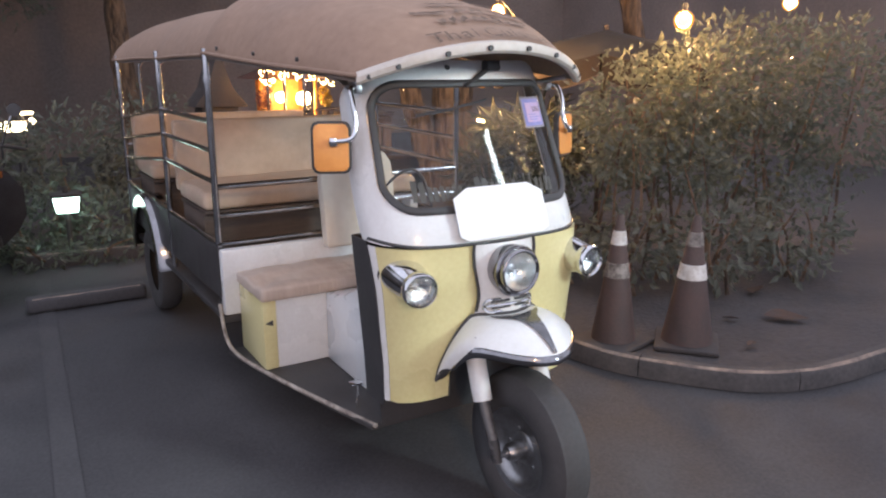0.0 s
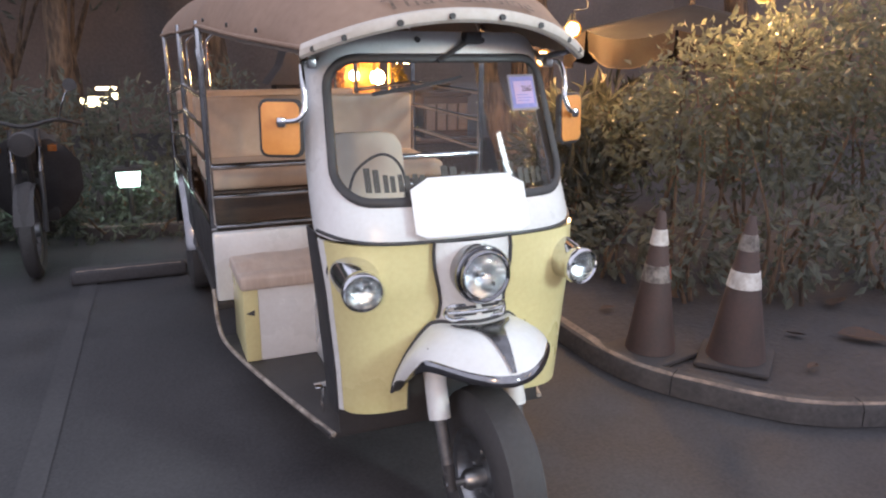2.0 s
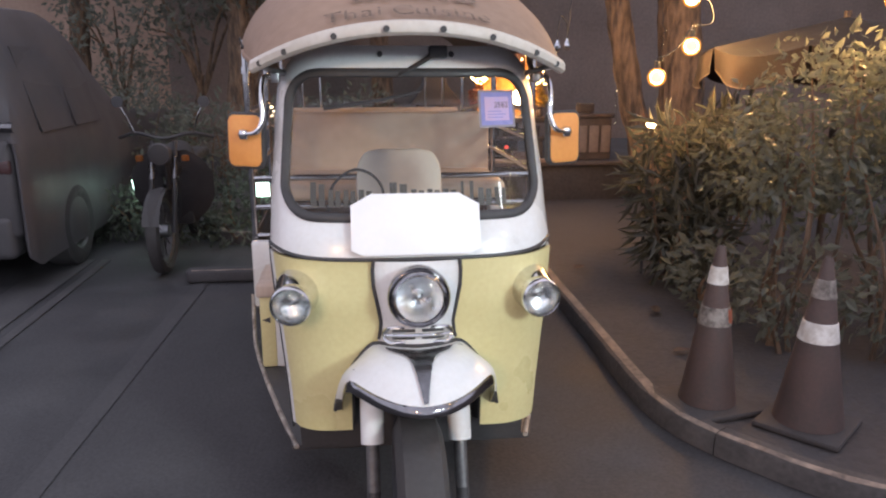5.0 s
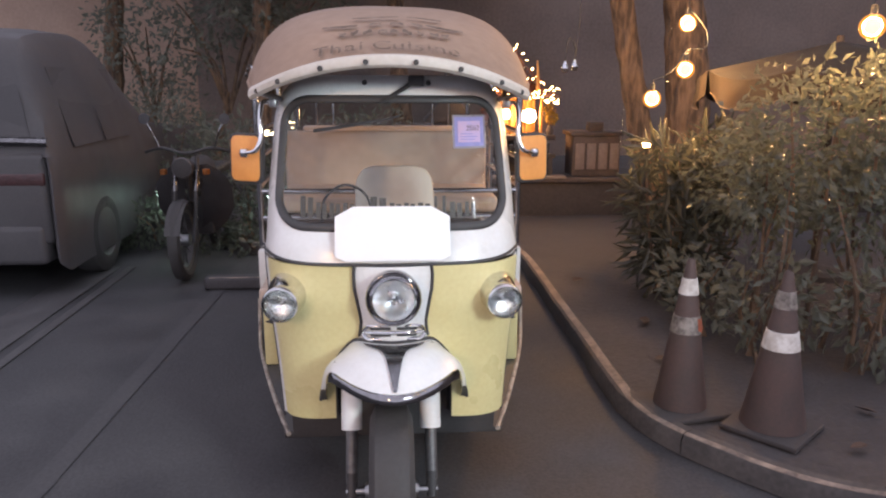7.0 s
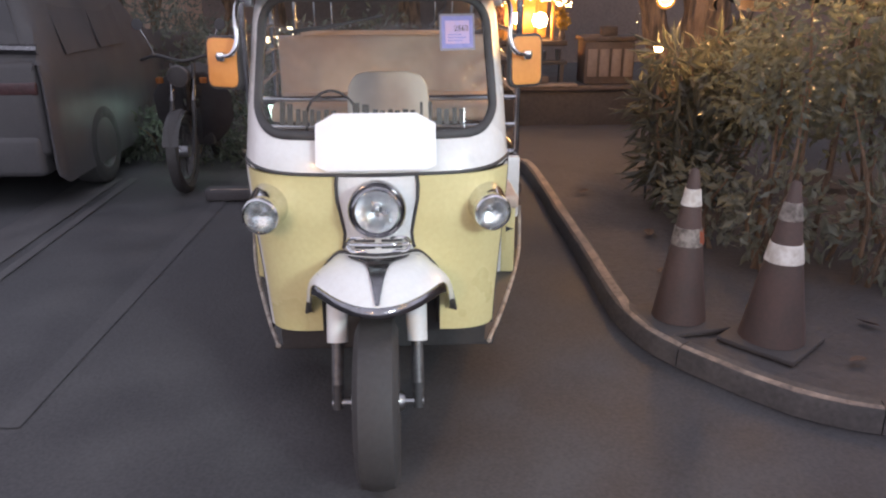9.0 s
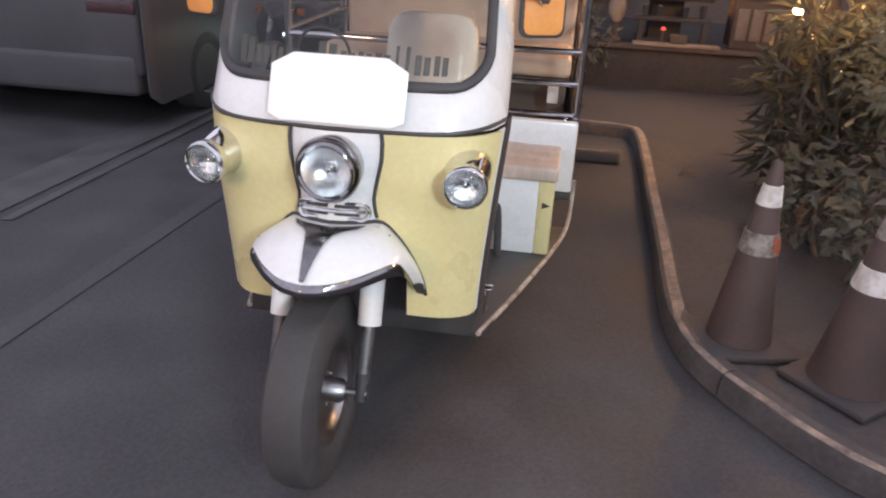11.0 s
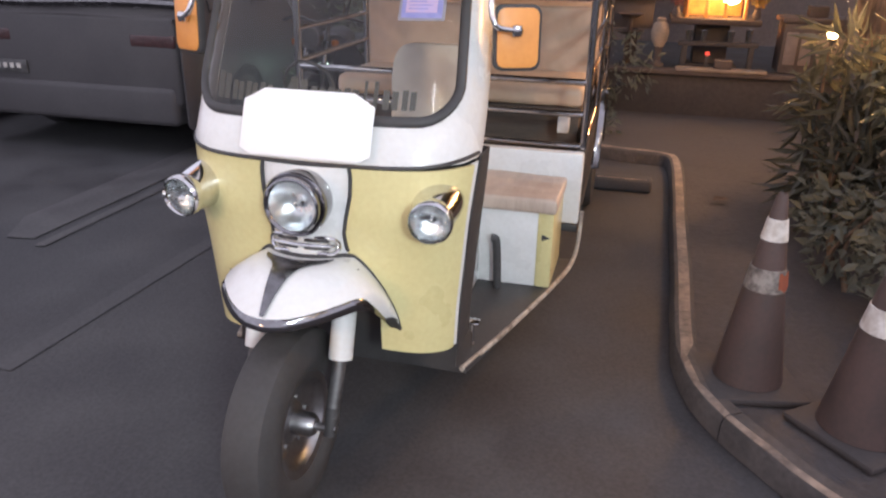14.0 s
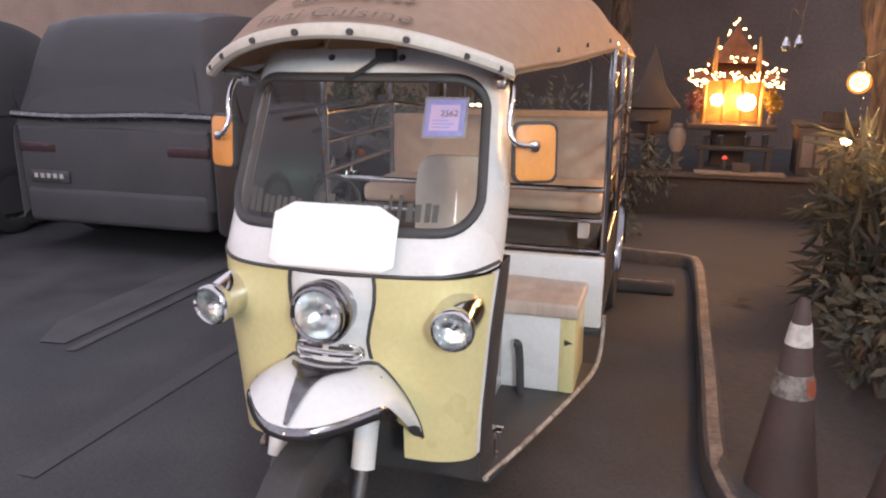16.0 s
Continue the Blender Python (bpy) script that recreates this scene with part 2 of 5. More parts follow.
def thing(name, label, category, at=(0, 0, 0), group="", kind=""):
    ob = new(name)
    ob.location = at
    ob.empty_display_size = 0.1
    return tagged(ob, label, category, group, kind)


def part(name, bm, mat, parent, label="", smooth=True, local=False):
    """One mesh under a thing or a part. Unless local, its points are in the world."""
    ob = mesh_object(name, bm, mat, smooth)
    ob.parent = parent
    if not local and parent.type == "EMPTY":
        ob.matrix_parent_inverse = Matrix.Translation(parent.location).inverted()
    return tagged(ob, label) if label else ob


def solo(name, bm, mat, label, category, group="", kind="", smooth=True):
    return tagged(mesh_object(name, bm, mat, smooth), label, category, group, kind)


def join(*bms):
    out = bms[0]
    for b in bms[1:]:
        me = bpy.data.meshes.new("join")
        b.to_mesh(me)
        b.free()
        out.from_mesh(me)
        bpy.data.meshes.remove(me)
    return out


def box(x0, x1, y0, y1, z0, z1, bevel=0.0, seg=2):
    bm = bmesh.new()
    bmesh.ops.create_cube(bm, size=1)
    for v in bm.verts:
        v.co = Vector(((x0 + x1) / 2 + v.co.x * (x1 - x0), (y0 + y1) / 2 + v.co.y * (y1 - y0), (z0 + z1) / 2 + v.co.z * (z1 - z0)))
    if bevel:
        bmesh.ops.bevel(bm, geom=bm.edges[:], offset=bevel, segments=seg, profile=0.5, affect="EDGES")
    return bm


def smooth_path(pts, n=6):
    """A smooth line through the points (Catmull-Rom)."""
    p = [Vector(q) for q in pts]
    p = [2 * p[0] - p[1]] + p + [2 * p[-1] - p[-2]]
    out = []
    for i in range(1, len(p) - 2):
        a, b, c, d = p[i - 1:i + 3]
        for k in range(n):
            t = k / n
            out.append(0.5 * (2 * b + (c - a) * t + (2 * a - 5 * b + 4 * c - d) * t * t + (3 * b - a - 3 * c + d) * t ** 3))
    return out + [p[-2]]


def tube(pts, r, seg=10, r2=None, cap=True, flat=1.0):
    """A round bar along the points."""
    pts = [Vector(q) for q in pts]
    bm = bmesh.new()
    rings = []
    side = None
    for i, p in enumerate(pts):
        d = (pts[min(i + 1, len(pts) - 1)] - pts[max(i - 1, 0)]).normalized()
        if side is None:
            side = d.orthogonal().normalized()
        side = (side - d * side.dot(d)).normalized()
        up = d.cross(side)
        rr = r if r2 is None else r + (r2 - r) * i / (len(pts) - 1)
        rings.append([bm.verts.new(p + rr * (math.cos(a) * side + flat * math.sin(a) * up)) for a in (2 * math.pi * k / seg for k in range(seg))])
    for a, b in zip(rings, rings[1:]):
        for k in range(seg):
            bm.faces.new((a[k], a[(k + 1) % seg], b[(k + 1) % seg], b[k]))
    if cap:
        bm.faces.new(rings[0])
        bm.faces.new(rings[-1][::-1])
    return bm


def lathe(profile, seg=32, m=None):
    """A turned form: (radius, height) rows round the z axis, then moved by m."""
    bm = bmesh.new()
    rings = []
    for r, z in profile:
        if r < 1e-6:
            rings.append([bm.verts.new((0, 0, z))])
        else:
            rings.append([bm.verts.new((r * math.cos(2 * math.pi * k / seg), r * math.sin(2 * math.pi * k / seg), z)) for k in range(seg)])
    for a, b in zip(rings, rings[1:]):
        for k in range(seg):
            q = [a[k % len(a)], a[(k + 1) % len(a)], b[(k + 1) % len(b)], b[k % len(b)]]
            q = list(dict.fromkeys(q))
            if len(q) > 2:
                bm.faces.new(q)
    if m is not None:
        bm.transform(m)
    return bm


def sheet(rows, thick=0.0, closed=False):
    """A skin over rows of points; thick: metres added behind it."""
    bm = bmesh.new()
    vs = [[bm.verts.new(p) for p in row] for row in rows]
    for a, b in zip(vs, vs[1:]):
        n = len(a)
        for k in range(n if closed else n - 1):
            q = list(dict.fromkeys((a[k], a[(k + 1) % n], b[(k + 1) % n], b[k])))
            if len(q) > 2:
                bm.faces.new(q)
    bmesh.ops.remove_doubles(bm, verts=bm.verts, dist=1e-5)
    if thick:
        bmesh.ops.recalc_face_normals(bm, faces=bm.faces)
        bm.normal_update()
        front, edges = bm.faces[:], [e for e in bm.edges if e.is_boundary]
        back = {v: bm.verts.new(v.co - v.normal * thick) for v in bm.verts[:]}
        for f in front:
            bm.faces.new([back[v] for v in reversed(f.verts)])
        for e in edges:
            a, b = e.verts
            bm.faces.new((a, b, back[b], back[a]))
    return bm


def prism(outline, y0, y1, bevel=0.0, axis="y"):
    """An outline in the plane across an axis, drawn out along it."""
    bm = bmesh.new()
    put = {"y": lambda a, b, c: (a, c, b), "x": lambda a, b, c: (c, a, b), "z": lambda a, b, c: (a, b, c)}[axis]
    f = bm.faces.new([bm.verts.new(put(a, b, y0)) for a, b in outline])
    ext = bmesh.ops.extrude_face_region(bm, geom=[f])
    shift = Vector(put(0, 0, y1 - y0))
    bmesh.ops.translate(bm, verts=[g for g in ext["geom"] if isinstance(g, bmesh.types.BMVert)], vec=shift)
    if bevel:
        bmesh.ops.bevel(bm, geom=bm.edges[:], offset=bevel, segments=2, profile=0.5, affect="EDGES")
    return bm


def lerp(x, *rows):
    """A broken line through (x, value) rows."""
    if x <= rows[0][0]:
        return rows[0][1]
    for (a, va), (b, vb) in zip(rows, rows[1:]):
        if x <= b:
            return va + (vb - va) * (x - a) / (b - a)
    return rows[-1][1]


def letters(text, size, bold=0.0):
    """Flat lettering in the plane x z, centred, as a mesh."""
    cu = bpy.data.curves.new("letters", "FONT")
    cu.body, cu.size, cu.align_x, cu.align_y, cu.offset = text, size, "CENTER", "CENTER", bold
    ob = new("letters", cu)
    me = bpy.data.meshes.new_from_object(ob.evaluated_get(bpy.context.evaluated_depsgraph_get()))
    bpy.data.objects.remove(ob)
    bm = bmesh.new()
    bm.from_mesh(me)
    bpy.data.meshes.remove(me)
    for v in bm.verts:
        v.co = Vector((v.co.x, 0, v.co.y))
    return bm


def fairy(points, r):
    """Small lights, joined."""
    bm = bmesh.new()
    for p in points:
        v = [bm.verts.new(Vector(p) + Vector(d) * r) for d in ((1, 0, 0), (-1, 0, 0), (0, 1, 0), (0, -1, 0), (0, 0, 1), (0, 0, -1))]
        for a, b, c in ((0, 2, 4), (2, 1, 4), (1, 3, 4), (3, 0, 4), (2, 0, 5), (1, 2, 5), (3, 1, 5), (0, 3, 5)):
            bm.faces.new((v[a], v[b], v[c]))
    return bm


# ---- ground ----
def ground_sheet():
    bm = bmesh.new()
    n = 40
    g = [-60 + 120 * (i / n) for i in range(n + 1)]
    vs = [[bm.verts.new((x, y, 0.004 * noise.noise((x * 0.4, y * 0.4, 0)) - 0.004)) for x in g] for y in g]
    for a, b in zip(vs, vs[1:]):
        for k in range(n):
            bm.faces.new((a[k], a[k + 1], b[k + 1], b[k]))
    return bm


solo("ground", ground_sheet(), ASPHALT, "dark worn asphalt of the parking area", "ground", kind="structure")

# the outer edge of the kerb, from the far end of the bay round to the lane
KERB = [(-2.25, 5.52), (-1.75, 5.52), (-1.54, 5.46), (-1.45, 5.30), (-1.44, 4.85), (-1.38, 4.64), (-1.2, 4.58), (-0.4, 4.53), (0.35, 4.38), (0.75, 4.29), (1.08, 4.24), (1.18, 4.08), (1.19, 3.4), (1.175, 2.6), (1.165, 1.8), (1.15, 1.2), (1.165, 0.95), (1.24, 0.70), (1.40, 0.45), (1.60, 0.22), (1.84, 0.08), (2.2, 0.02), (3.2, 0.0), (5.5, 0.0), (9.0, 0.0)]


def kerb_line():
    return smooth_path([(x, y, 0) for x, y in KERB], 8)


def bed():
    pts = [(p.x, p.y) for p in kerb_line()]
    edge = []
    for i, (x, y) in enumerate(pts):
        a, b = Vector(pts[max(i - 1, 0)]), Vector(pts[min(i + 1, len(pts) - 1)])
        d = (b - a).normalized()
        edge.append((x - d.y * 0.05, y + d.x * 0.05))
    bm = bmesh.new()
    f = bm.faces.new([bm.verts.new((x, y, 0.075)) for x, y in edge + [(14, 0), (14, 16), (-2.25, 16)]])
    bmesh.ops.triangulate(bm, faces=[f])
    bmesh.ops.subdivide_edges(bm, edges=bm.edges[:], cuts=3, use_grid_fill=True)
    for v in bm.verts:
        v.co.z += 0.02 * noise.noise(v.co * 2.0)
    return bm


solo("planting_bed", bed(), SOIL, "bare brown soil bed behind the kerb", "soil", kind="structure")


# ---- tuk-tuk ----
def cab_w(z):
    return lerp(z, (0.38, 0.396), (0.56, 0.405), (0.8, 0.425), (1.0, 0.443), (1.2, 0.438), (1.6, 0.412))


def cab_y(z):
    return lerp(z, (0.38, 0.126), (0.7, 0.106), (0.85, 0.092), (1.0, 0.098), (1.2, 0.182), (1.62, 0.362))


def skin(x, z, off=0.0):
    u = min(1.0, abs(x) / cab_w(z))
    return Vector((x, cab_y(z) + 0.055 * u * u + lerp(z, (0.55, 0.072), (0.80, 0.088), (1.0, 0.116), (1.12, 0.133)) * u ** 7.5 - off, z))


TUK = thing("tuk_tuk", "long cream and pale yellow three-wheeled tuk-tuk with chrome rails", "tuk-tuk", (0, 1.6, 0))


def seam(z):
    return lerp(z, (0.70, 0.150), (0.735, 0.122), (0.77, 0.112), (0.81, 0.108), (0.86, 0.117), (0.92, 0.129), (0.97, 0.131), (1.0, 0.127))


def inner_edge(z):
    return lerp(z, (0.38, 0.2), (0.60, 0.2), (0.645, 0.188), (0.70, 0.142), (0.735, 0.116), (0.77, 0.112), (0.81, 0.108), (0.86, 0.117), (0.92, 0.129), (0.97, 0.131), (1.0, 0.127))


def front_panel(side):
    rows = []
    for i in range(25):
        z = 0.418 + (0.995 - 0.418) * i / 24
        a, b = inner_edge(z), cab_w(z) * 0.974
        row = []
        for k in range(19):
            x = a + (b - a) * (1 - (1 - k / 18) ** 1.6)
            rise = 0.020 * max(0, 0.372 - x) / 0.172 + 0.006 * max(0, (x - b + 0.02) / 0.02) ** 2
            row.append(skin(side * x, z + rise * (1 - i / 24) ** 3))
        rows.append(row)
    return sheet(rows, -0.010 if side > 0 else 0.010)


for sd in (-1, 1):
    part("front_panel", front_panel(sd), YELLOW, TUK, "pale yellow painted front panel")

    # white corner strip and black door edge behind the front panel
    rows = []
    for i in range(13):
        z = 0.420 + (0.997 - 0.420) * i / 12
        w = cab_w(z)
        rows.append([skin(sd * w * 0.975, z, -0.001), skin(sd * w * 0.982, z), skin(sd * w * 0.989, z), skin(sd * w * 0.995, z), skin(sd * w, z), Vector((sd * w, skin(w, z).y + 0.014, z))])
    part("corner_strip", sheet(rows, 0.006), WHITE, TUK, "narrow white corner strip")
    rows = []
    for i in range(13):
        z = 0.395 + (1.012 - 0.395) * i / 12
        w = cab_w(z)
        yb = skin(w, z).y + 0.014
        rows.append([Vector((sd * (w + 0.004), yb - 0.006, z)), Vector((sd * (w + 0.007), yb + 0.004, z)), Vector((sd * (w + 0.009), 0.392, z)), Vector((sd * (w - 0.01), 0.400, z)), Vector((sd * (w - 0.05), 0.400, z))])
    part("door_edge", sheet(rows, 0.006), BLACK, TUK, "black rubber door edge")

# centre panel between the seams, swelling to a nose over the mudguard
def nose_off(x, z):
    k = max(0.0, 1 - (x / seam(z)) ** 2) ** 0.7
    return 0.004 + k * lerp(z, (0.70, 0.074), (0.76, 0.058), (0.82, 0.044), (0.90, 0.028), (1.0, 0.010))


rows = []
for i in range(24):
    z = 0.70 + (0.995 - 0.70) * i / 23
    s = seam(z)
    rows.append([skin(s * (k / 10 - 1), z, nose_off(s * (k / 10 - 1), z)) for k in range(21)])
part("centre_panel", sheet(rows, 0.008), WHITE, TUK, "white centre panel")
for sd in (-1, 1):
    part("seam_piping", tube([skin(sd * seam(z), z, 0.010) for z in (1.0 - 0.245 * k / 24 for k in range(25))], 0.0055, 8), BLACK, TUK)


# inner leg shield, so that the front is closed from behind
def dash():
    rows = [[Vector((cab_w(z) * (k / 8 - 1) * 0.96, 0.30 + 0.03 * abs(k / 8 - 1), z)) for k in range(17)] for z in (0.29, 0.6, 0.8, 1.0, 1.06)]
    return sheet(rows, 0.008)


part("leg_shield", dash(), DARK, TUK, "dark inner leg shield")

# the lower seam where the white hood meets the yellow front
part("waist_piping", tube([skin(cab_w(1.0) * math.sin(math.pi / 2 * (k / 20 - 1)), 1.0 + 0.022 * abs(math.sin(math.pi / 2 * (k / 20 - 1))) ** 6, 0.004) for k in range(41)], 0.006, 8), BLACK, TUK)


# white hood with the windscreen opening
def contour(hx, z0, z1, r_low, r_top, n=260):
    """A rounded frame outline in (share of the width, z), from the middle outwards."""
    zc = (z0 + z1) / 2
    out = []
    for k in range(n):
        a = 2 * math.pi * k / n
        dx, dz = math.cos(a) * 0.44, math.sin(a)
        lo, hi = 0.0, 2.0
        for _ in range(40):
            mid = (lo + hi) / 2
            x, z = abs(dx * mid), dz * mid
            r = r_top if z > 0 else r_low
            hz = z1 - zc
            qx, qz = x - (hx - r), abs(z) - (hz - r)
            inside = (math.hypot(max(qx, 0), max(qz, 0)) + min(max(qx, qz), 0)) < r
            lo, hi = (mid, hi) if inside else (lo, mid)
        out.append((dx * lo, zc + dz * lo))
    return out


OUTER = contour(0.440, 1.004, 1.612, 0.012, 0.16)
OPEN = contour(0.400, 1.106, 1.541, 0.10, 0.10)
PANE = contour(0.378, 1.126, 1.522, 0.082, 0.082)


def fit_x(x, z):
    return x * cab_w(z) / 0.440


def hood():
    rows = []
    for k in range(7):
        t = k / 6
        rows.append([skin(fit_x(a[0] + (b[0] - a[0]) * t, a[1] + (b[1] - a[1]) * t), a[1] + (b[1] - a[1]) * t, 0.004 + 0.006 * math.sin(math.pi * t)) for a, b in zip(OPEN, OUTER)])
    back = []
    for p in rows[-1]:
        back.append(p + Vector((0, 0.0 if p.z < 1.01 else 0.055, 0)))
    rows.append(back)
    return sheet(rows, 0.008, True)


part("inner_trim", sheet([[skin(fit_x(*p), p[1], -0.004) for p in OPEN], [skin(fit_x(a[0] * 0.3 + b[0] * 0.67, a[1] * 0.3 + b[1] * 0.7), a[1] * 0.3 + b[1] * 0.7, -0.034) for a, b in zip(OPEN, OUTER)], [skin(fit_x(b[0] * 0.965, b[1]), b[1], -0.066) for b in OUTER]], 0.003, True), BLACK, TUK, "black trim inside the windscreen hood")
HOOD = part("hood", hood(), WHITE, TUK, "white glossy windscreen hood")


def ring_tube(pts, r, flat=1.0):
    bm = bmesh.new()
    n = len(pts)
    rings = []
    for i, p in enumerate(pts):
        d = (pts[(i + 1) % n] - pts[i - 1]).normalized()
        nrm = Vector((0, -0.93, 0.36))
        s = d.cross(nrm).normalized()
        u = s.cross(d)
        rings.append([bm.verts.new(p + r * (math.cos(a) * s + flat * math.sin(a) * u)) for a in (2 * math.pi * k / 10 for k in range(10))])
    for i in range(n):
        a, b = rings[i], rings[(i + 1) % n]
        for k in range(10):
            bm.faces.new((a[k], a[(k + 1) % 10], b[(k + 1) % 10], b[k]))
    return bm


MID = [((a[0] + b[0]) / 2, (a[1] + b[1]) / 2) for a, b in zip(OPEN, PANE)]
part("windscreen_seal", ring_tube([skin(fit_x(x, z), z, 0.006) for x, z in MID], 0.0150, 0.6), BLACK, TUK, "thick black rubber windscreen seal")


def pane():
    bm = bmesh.new()
    rows = [[skin(fit_x(x * t, 1.318 + (z - 1.318) * t), 1.318 + (z - 1.318) * t, 0.004) for x, z in PANE] for t in (0.02 + 0.98 * k / 24 for k in range(25))]
    return sheet(rows, 0.0, True)


WINDSCREEN = part("windscreen", pane(), GLASS, TUK, "clear curved windscreen glass")
WINDSCREEN.visible_shadow = False

# lettering across the foot of the windscreen, drawn as plain blocks
lx = -0.312
for word in ((0.040, 0.033, 0.033, 0.036), (0.048, 0.036, 0.034, 0.038, 0.018, 0.024, 0.038, 0.034)):
    for i, w0 in enumerate(word):
        w = w0 * 1.36
        h = 0.070 if i == 0 or w0 in (0.018, 0.024) else 0.050

        def bar(u0, u1, v0, v1):
            return sheet([[skin(lx + w * (u0 + (u1 - u0) * k / 2), 1.144 + h * v, 0.0015) for k in range(3)] for v in (v0, (v0 + v1) / 2, v1)], 0.001)
        b = bar(0.30, 0.66, 0, 1) if w0 < 0.025 else join(bar(0.06, 0.40, 0, 1), bar(0.52, 0.86, 0, 0.93))
        part("letter_block", b, LETTER, WINDSCREEN, "dark grey block of lettering")
        lx += w
    lx += 0.042

# tax sticker
part("sticker_sleeve", sheet([[skin(0.211 + 0.119 * k / 3, 1.367 + 0.112 * j / 3, 0.005) for k in range(4)] for j in range(4)], 0.0006), SLEEVE, WINDSCREEN, "pale clear sleeve round the sticker")
STICK = part("sticker", sheet([[skin(0.218 + 0.105 * k / 3, 1.374 + 0.098 * j / 3, 0.006) for k in range(4)] for j in range(4)], 0.0008), STICKER_BLUE, WINDSCREEN, "blue and pink square sticker inside the glass")
part("sticker_face", sheet([[skin(0.230 + 0.080 * k / 3, 1.388 + 0.070 * j / 3, 0.0085) for k in range(4)] for j in range(4)], 0.0008), STICKER_PINK, STICK, "pink printed face")
b = letters("2562", 0.024)
for v in b.verts:
    q = skin(0.283 + v.co.x, 1.434 + v.co.z, 0.011)
    v.co = q
part("sticker_number", b, LETTER, STICK, "dark printed year number", smooth=False)
for i, w in enumerate((0.05, 0.06, 0.045)):
    part("sticker_line", sheet([[skin(0.238 + w * k, 1.396 + 0.009 * i + 0.003 * j, 0.0105) for k in (0, 1)] for j in (0, 1)], 0.0005), STICKER_BLUE, STICK)

# blank white plate over the foot of the windscreen
PL = prism([(-0.19, -0.075), (-0.155, -0.092), (0.155, -0.092), (0.19, -0.075), (0.19, 0.058), (0.13, 0.092), (-0.13, 0.092), (-0.19, 0.058)], -0.002, 0.002, 0.0008)
PL.transform(Matrix.Translation((0, 0.112, 1.102)) @ Euler((radians(-22), 0, 0)).to_matrix().to_4x4())
part("front_plate", PL, PLATE, TUK, "blank white plate with cut corners")
for sd in (-1, 1):
    part("plate_bracket", box(sd * 0.1 - 0.012, sd * 0.1 + 0.012, 0.104, 0.125, 1.03, 1.045, 0.003), DARK, TUK)


# nose lamp
def head_lamp(name, at, r, axis_to, depth, parent_label, flare, mat, mirror):
    """A round lamp at the lens centre, whose shell runs back to axis_to."""
    at, to = Vector(at), Vector(axis_to)
    q = (to - at).normalized().to_track_quat("Z", "Y").to_matrix().to_4x4()
    m = Matrix.Translation(at) @ q
    L = (to - at).length
    shell = part(name, lathe([(r * 0.90, -0.004), (r * 0.99, -0.012), (r * 1.06, -0.008), (r * 1.09, 0.004), (r * 1.08, 0.016), (r * 1.02, 0.022), (r * 1.03, 0.03), (r * (1.03 + flare * 0.4), L * 0.4), (r * (1.03 + flare * 0.8), L * 0.75), (r * (1.03 + flare), L)], 40, m), mat, TUK, parent_label)
    part("reflector", lathe([(r * 0.92, 0.0), (r * 0.8, 0.02), (r * 0.55, depth * 0.75), (r * 0.22, depth), (r * 0.2, depth * 0.9), (0.0, depth * 0.86)], 40, m), mirror, shell, "faceted silver reflector")
    part("lens", lathe([(r * 0.95, 0.0), (r * 0.8, -0.008), (r * 0.5, -0.014), (0.0, -0.017)], 40, m), GLASS, shell, "clear domed lens").visible_shadow = False
    part("lamp_bulb", lathe([(0.0, depth * 0.25), (r * 0.10, depth * 0.35), (r * 0.10, depth * 0.85), (0, depth * 0.86)], 14, m), CHROME, shell)
    return shell, m


NOSE, mN = head_lamp("nose_lamp", (0, 0.0, 0.906), 0.075, (0, 0.13, 0.903), 0.05, "large round dark chrome headlamp", 0.0, DARKCHROME, MIRROR)
part("lamp_bowl", lathe([(0.078, 0.010), (0.087, 0.008), (0.091, 0.014), (0.091, 0.026), (0.086, 0.07), (0.076, 0.115)], 40, mN), DARKCHROME, NOSE, "black lamp bowl")
for sd in (-1, 1):
    s, m = head_lamp("side_lamp", (sd * 0.367, 0.049, 0.883), 0.0565, (sd * 0.341, 0.258, 0.898), 0.035, "bullet-shaped chrome side lamp", 0.36, CHROME, REFLECTOR)
    part("lamp_gasket", lathe([(0.070, 0.176), (0.082, 0.176), (0.086, 0.186), (0.082, 0.198), (0.066, 0.200)], 36, m), BLACK, s, "black rubber gasket")

# chrome louvre under the nose lamp
def on_nose(x, z, off):
    return skin(x, z, nose_off(min(abs(x), seam(z) * 0.999), z) + off)


def slot(hw, hz, n=40):
    pts = []
    for k in range(n):
        a = 2 * math.pi * k / n
        x = (hw - hz) * (1 if math.cos(a) > 0 else -1) + hz * math.cos(a)
        pts.append(on_nose(x, 0.786 - 0.9 * x * x + hz * math.sin(a), 0.012))
    return pts + pts[:1]


GR = part("louvre", tube(slot(0.101, 0.022), 0.0065, 8), CHROME, TUK, "oval chrome louvre")
part("louvre_bar", tube([on_nose(-0.092 + 0.184 * k / 10, 0.786 - 0.9 * (-0.092 + 0.184 * k / 10) ** 2, 0.012) for k in range(11)], 0.006, 8), CHROME, GR)
for sd in (-1, 1):
    for dz in (-0.010, 0.011):
        part("louvre_slot", tube([on_nose(sd * (0.010 + 0.066 * k / 6), 0.786 - 0.9 * (0.010 + 0.066 * k / 6) ** 2 + dz, 0.003) for k in range(7)], 0.0055, 8, flat=0.5), BLACK, GR, "dark slot")

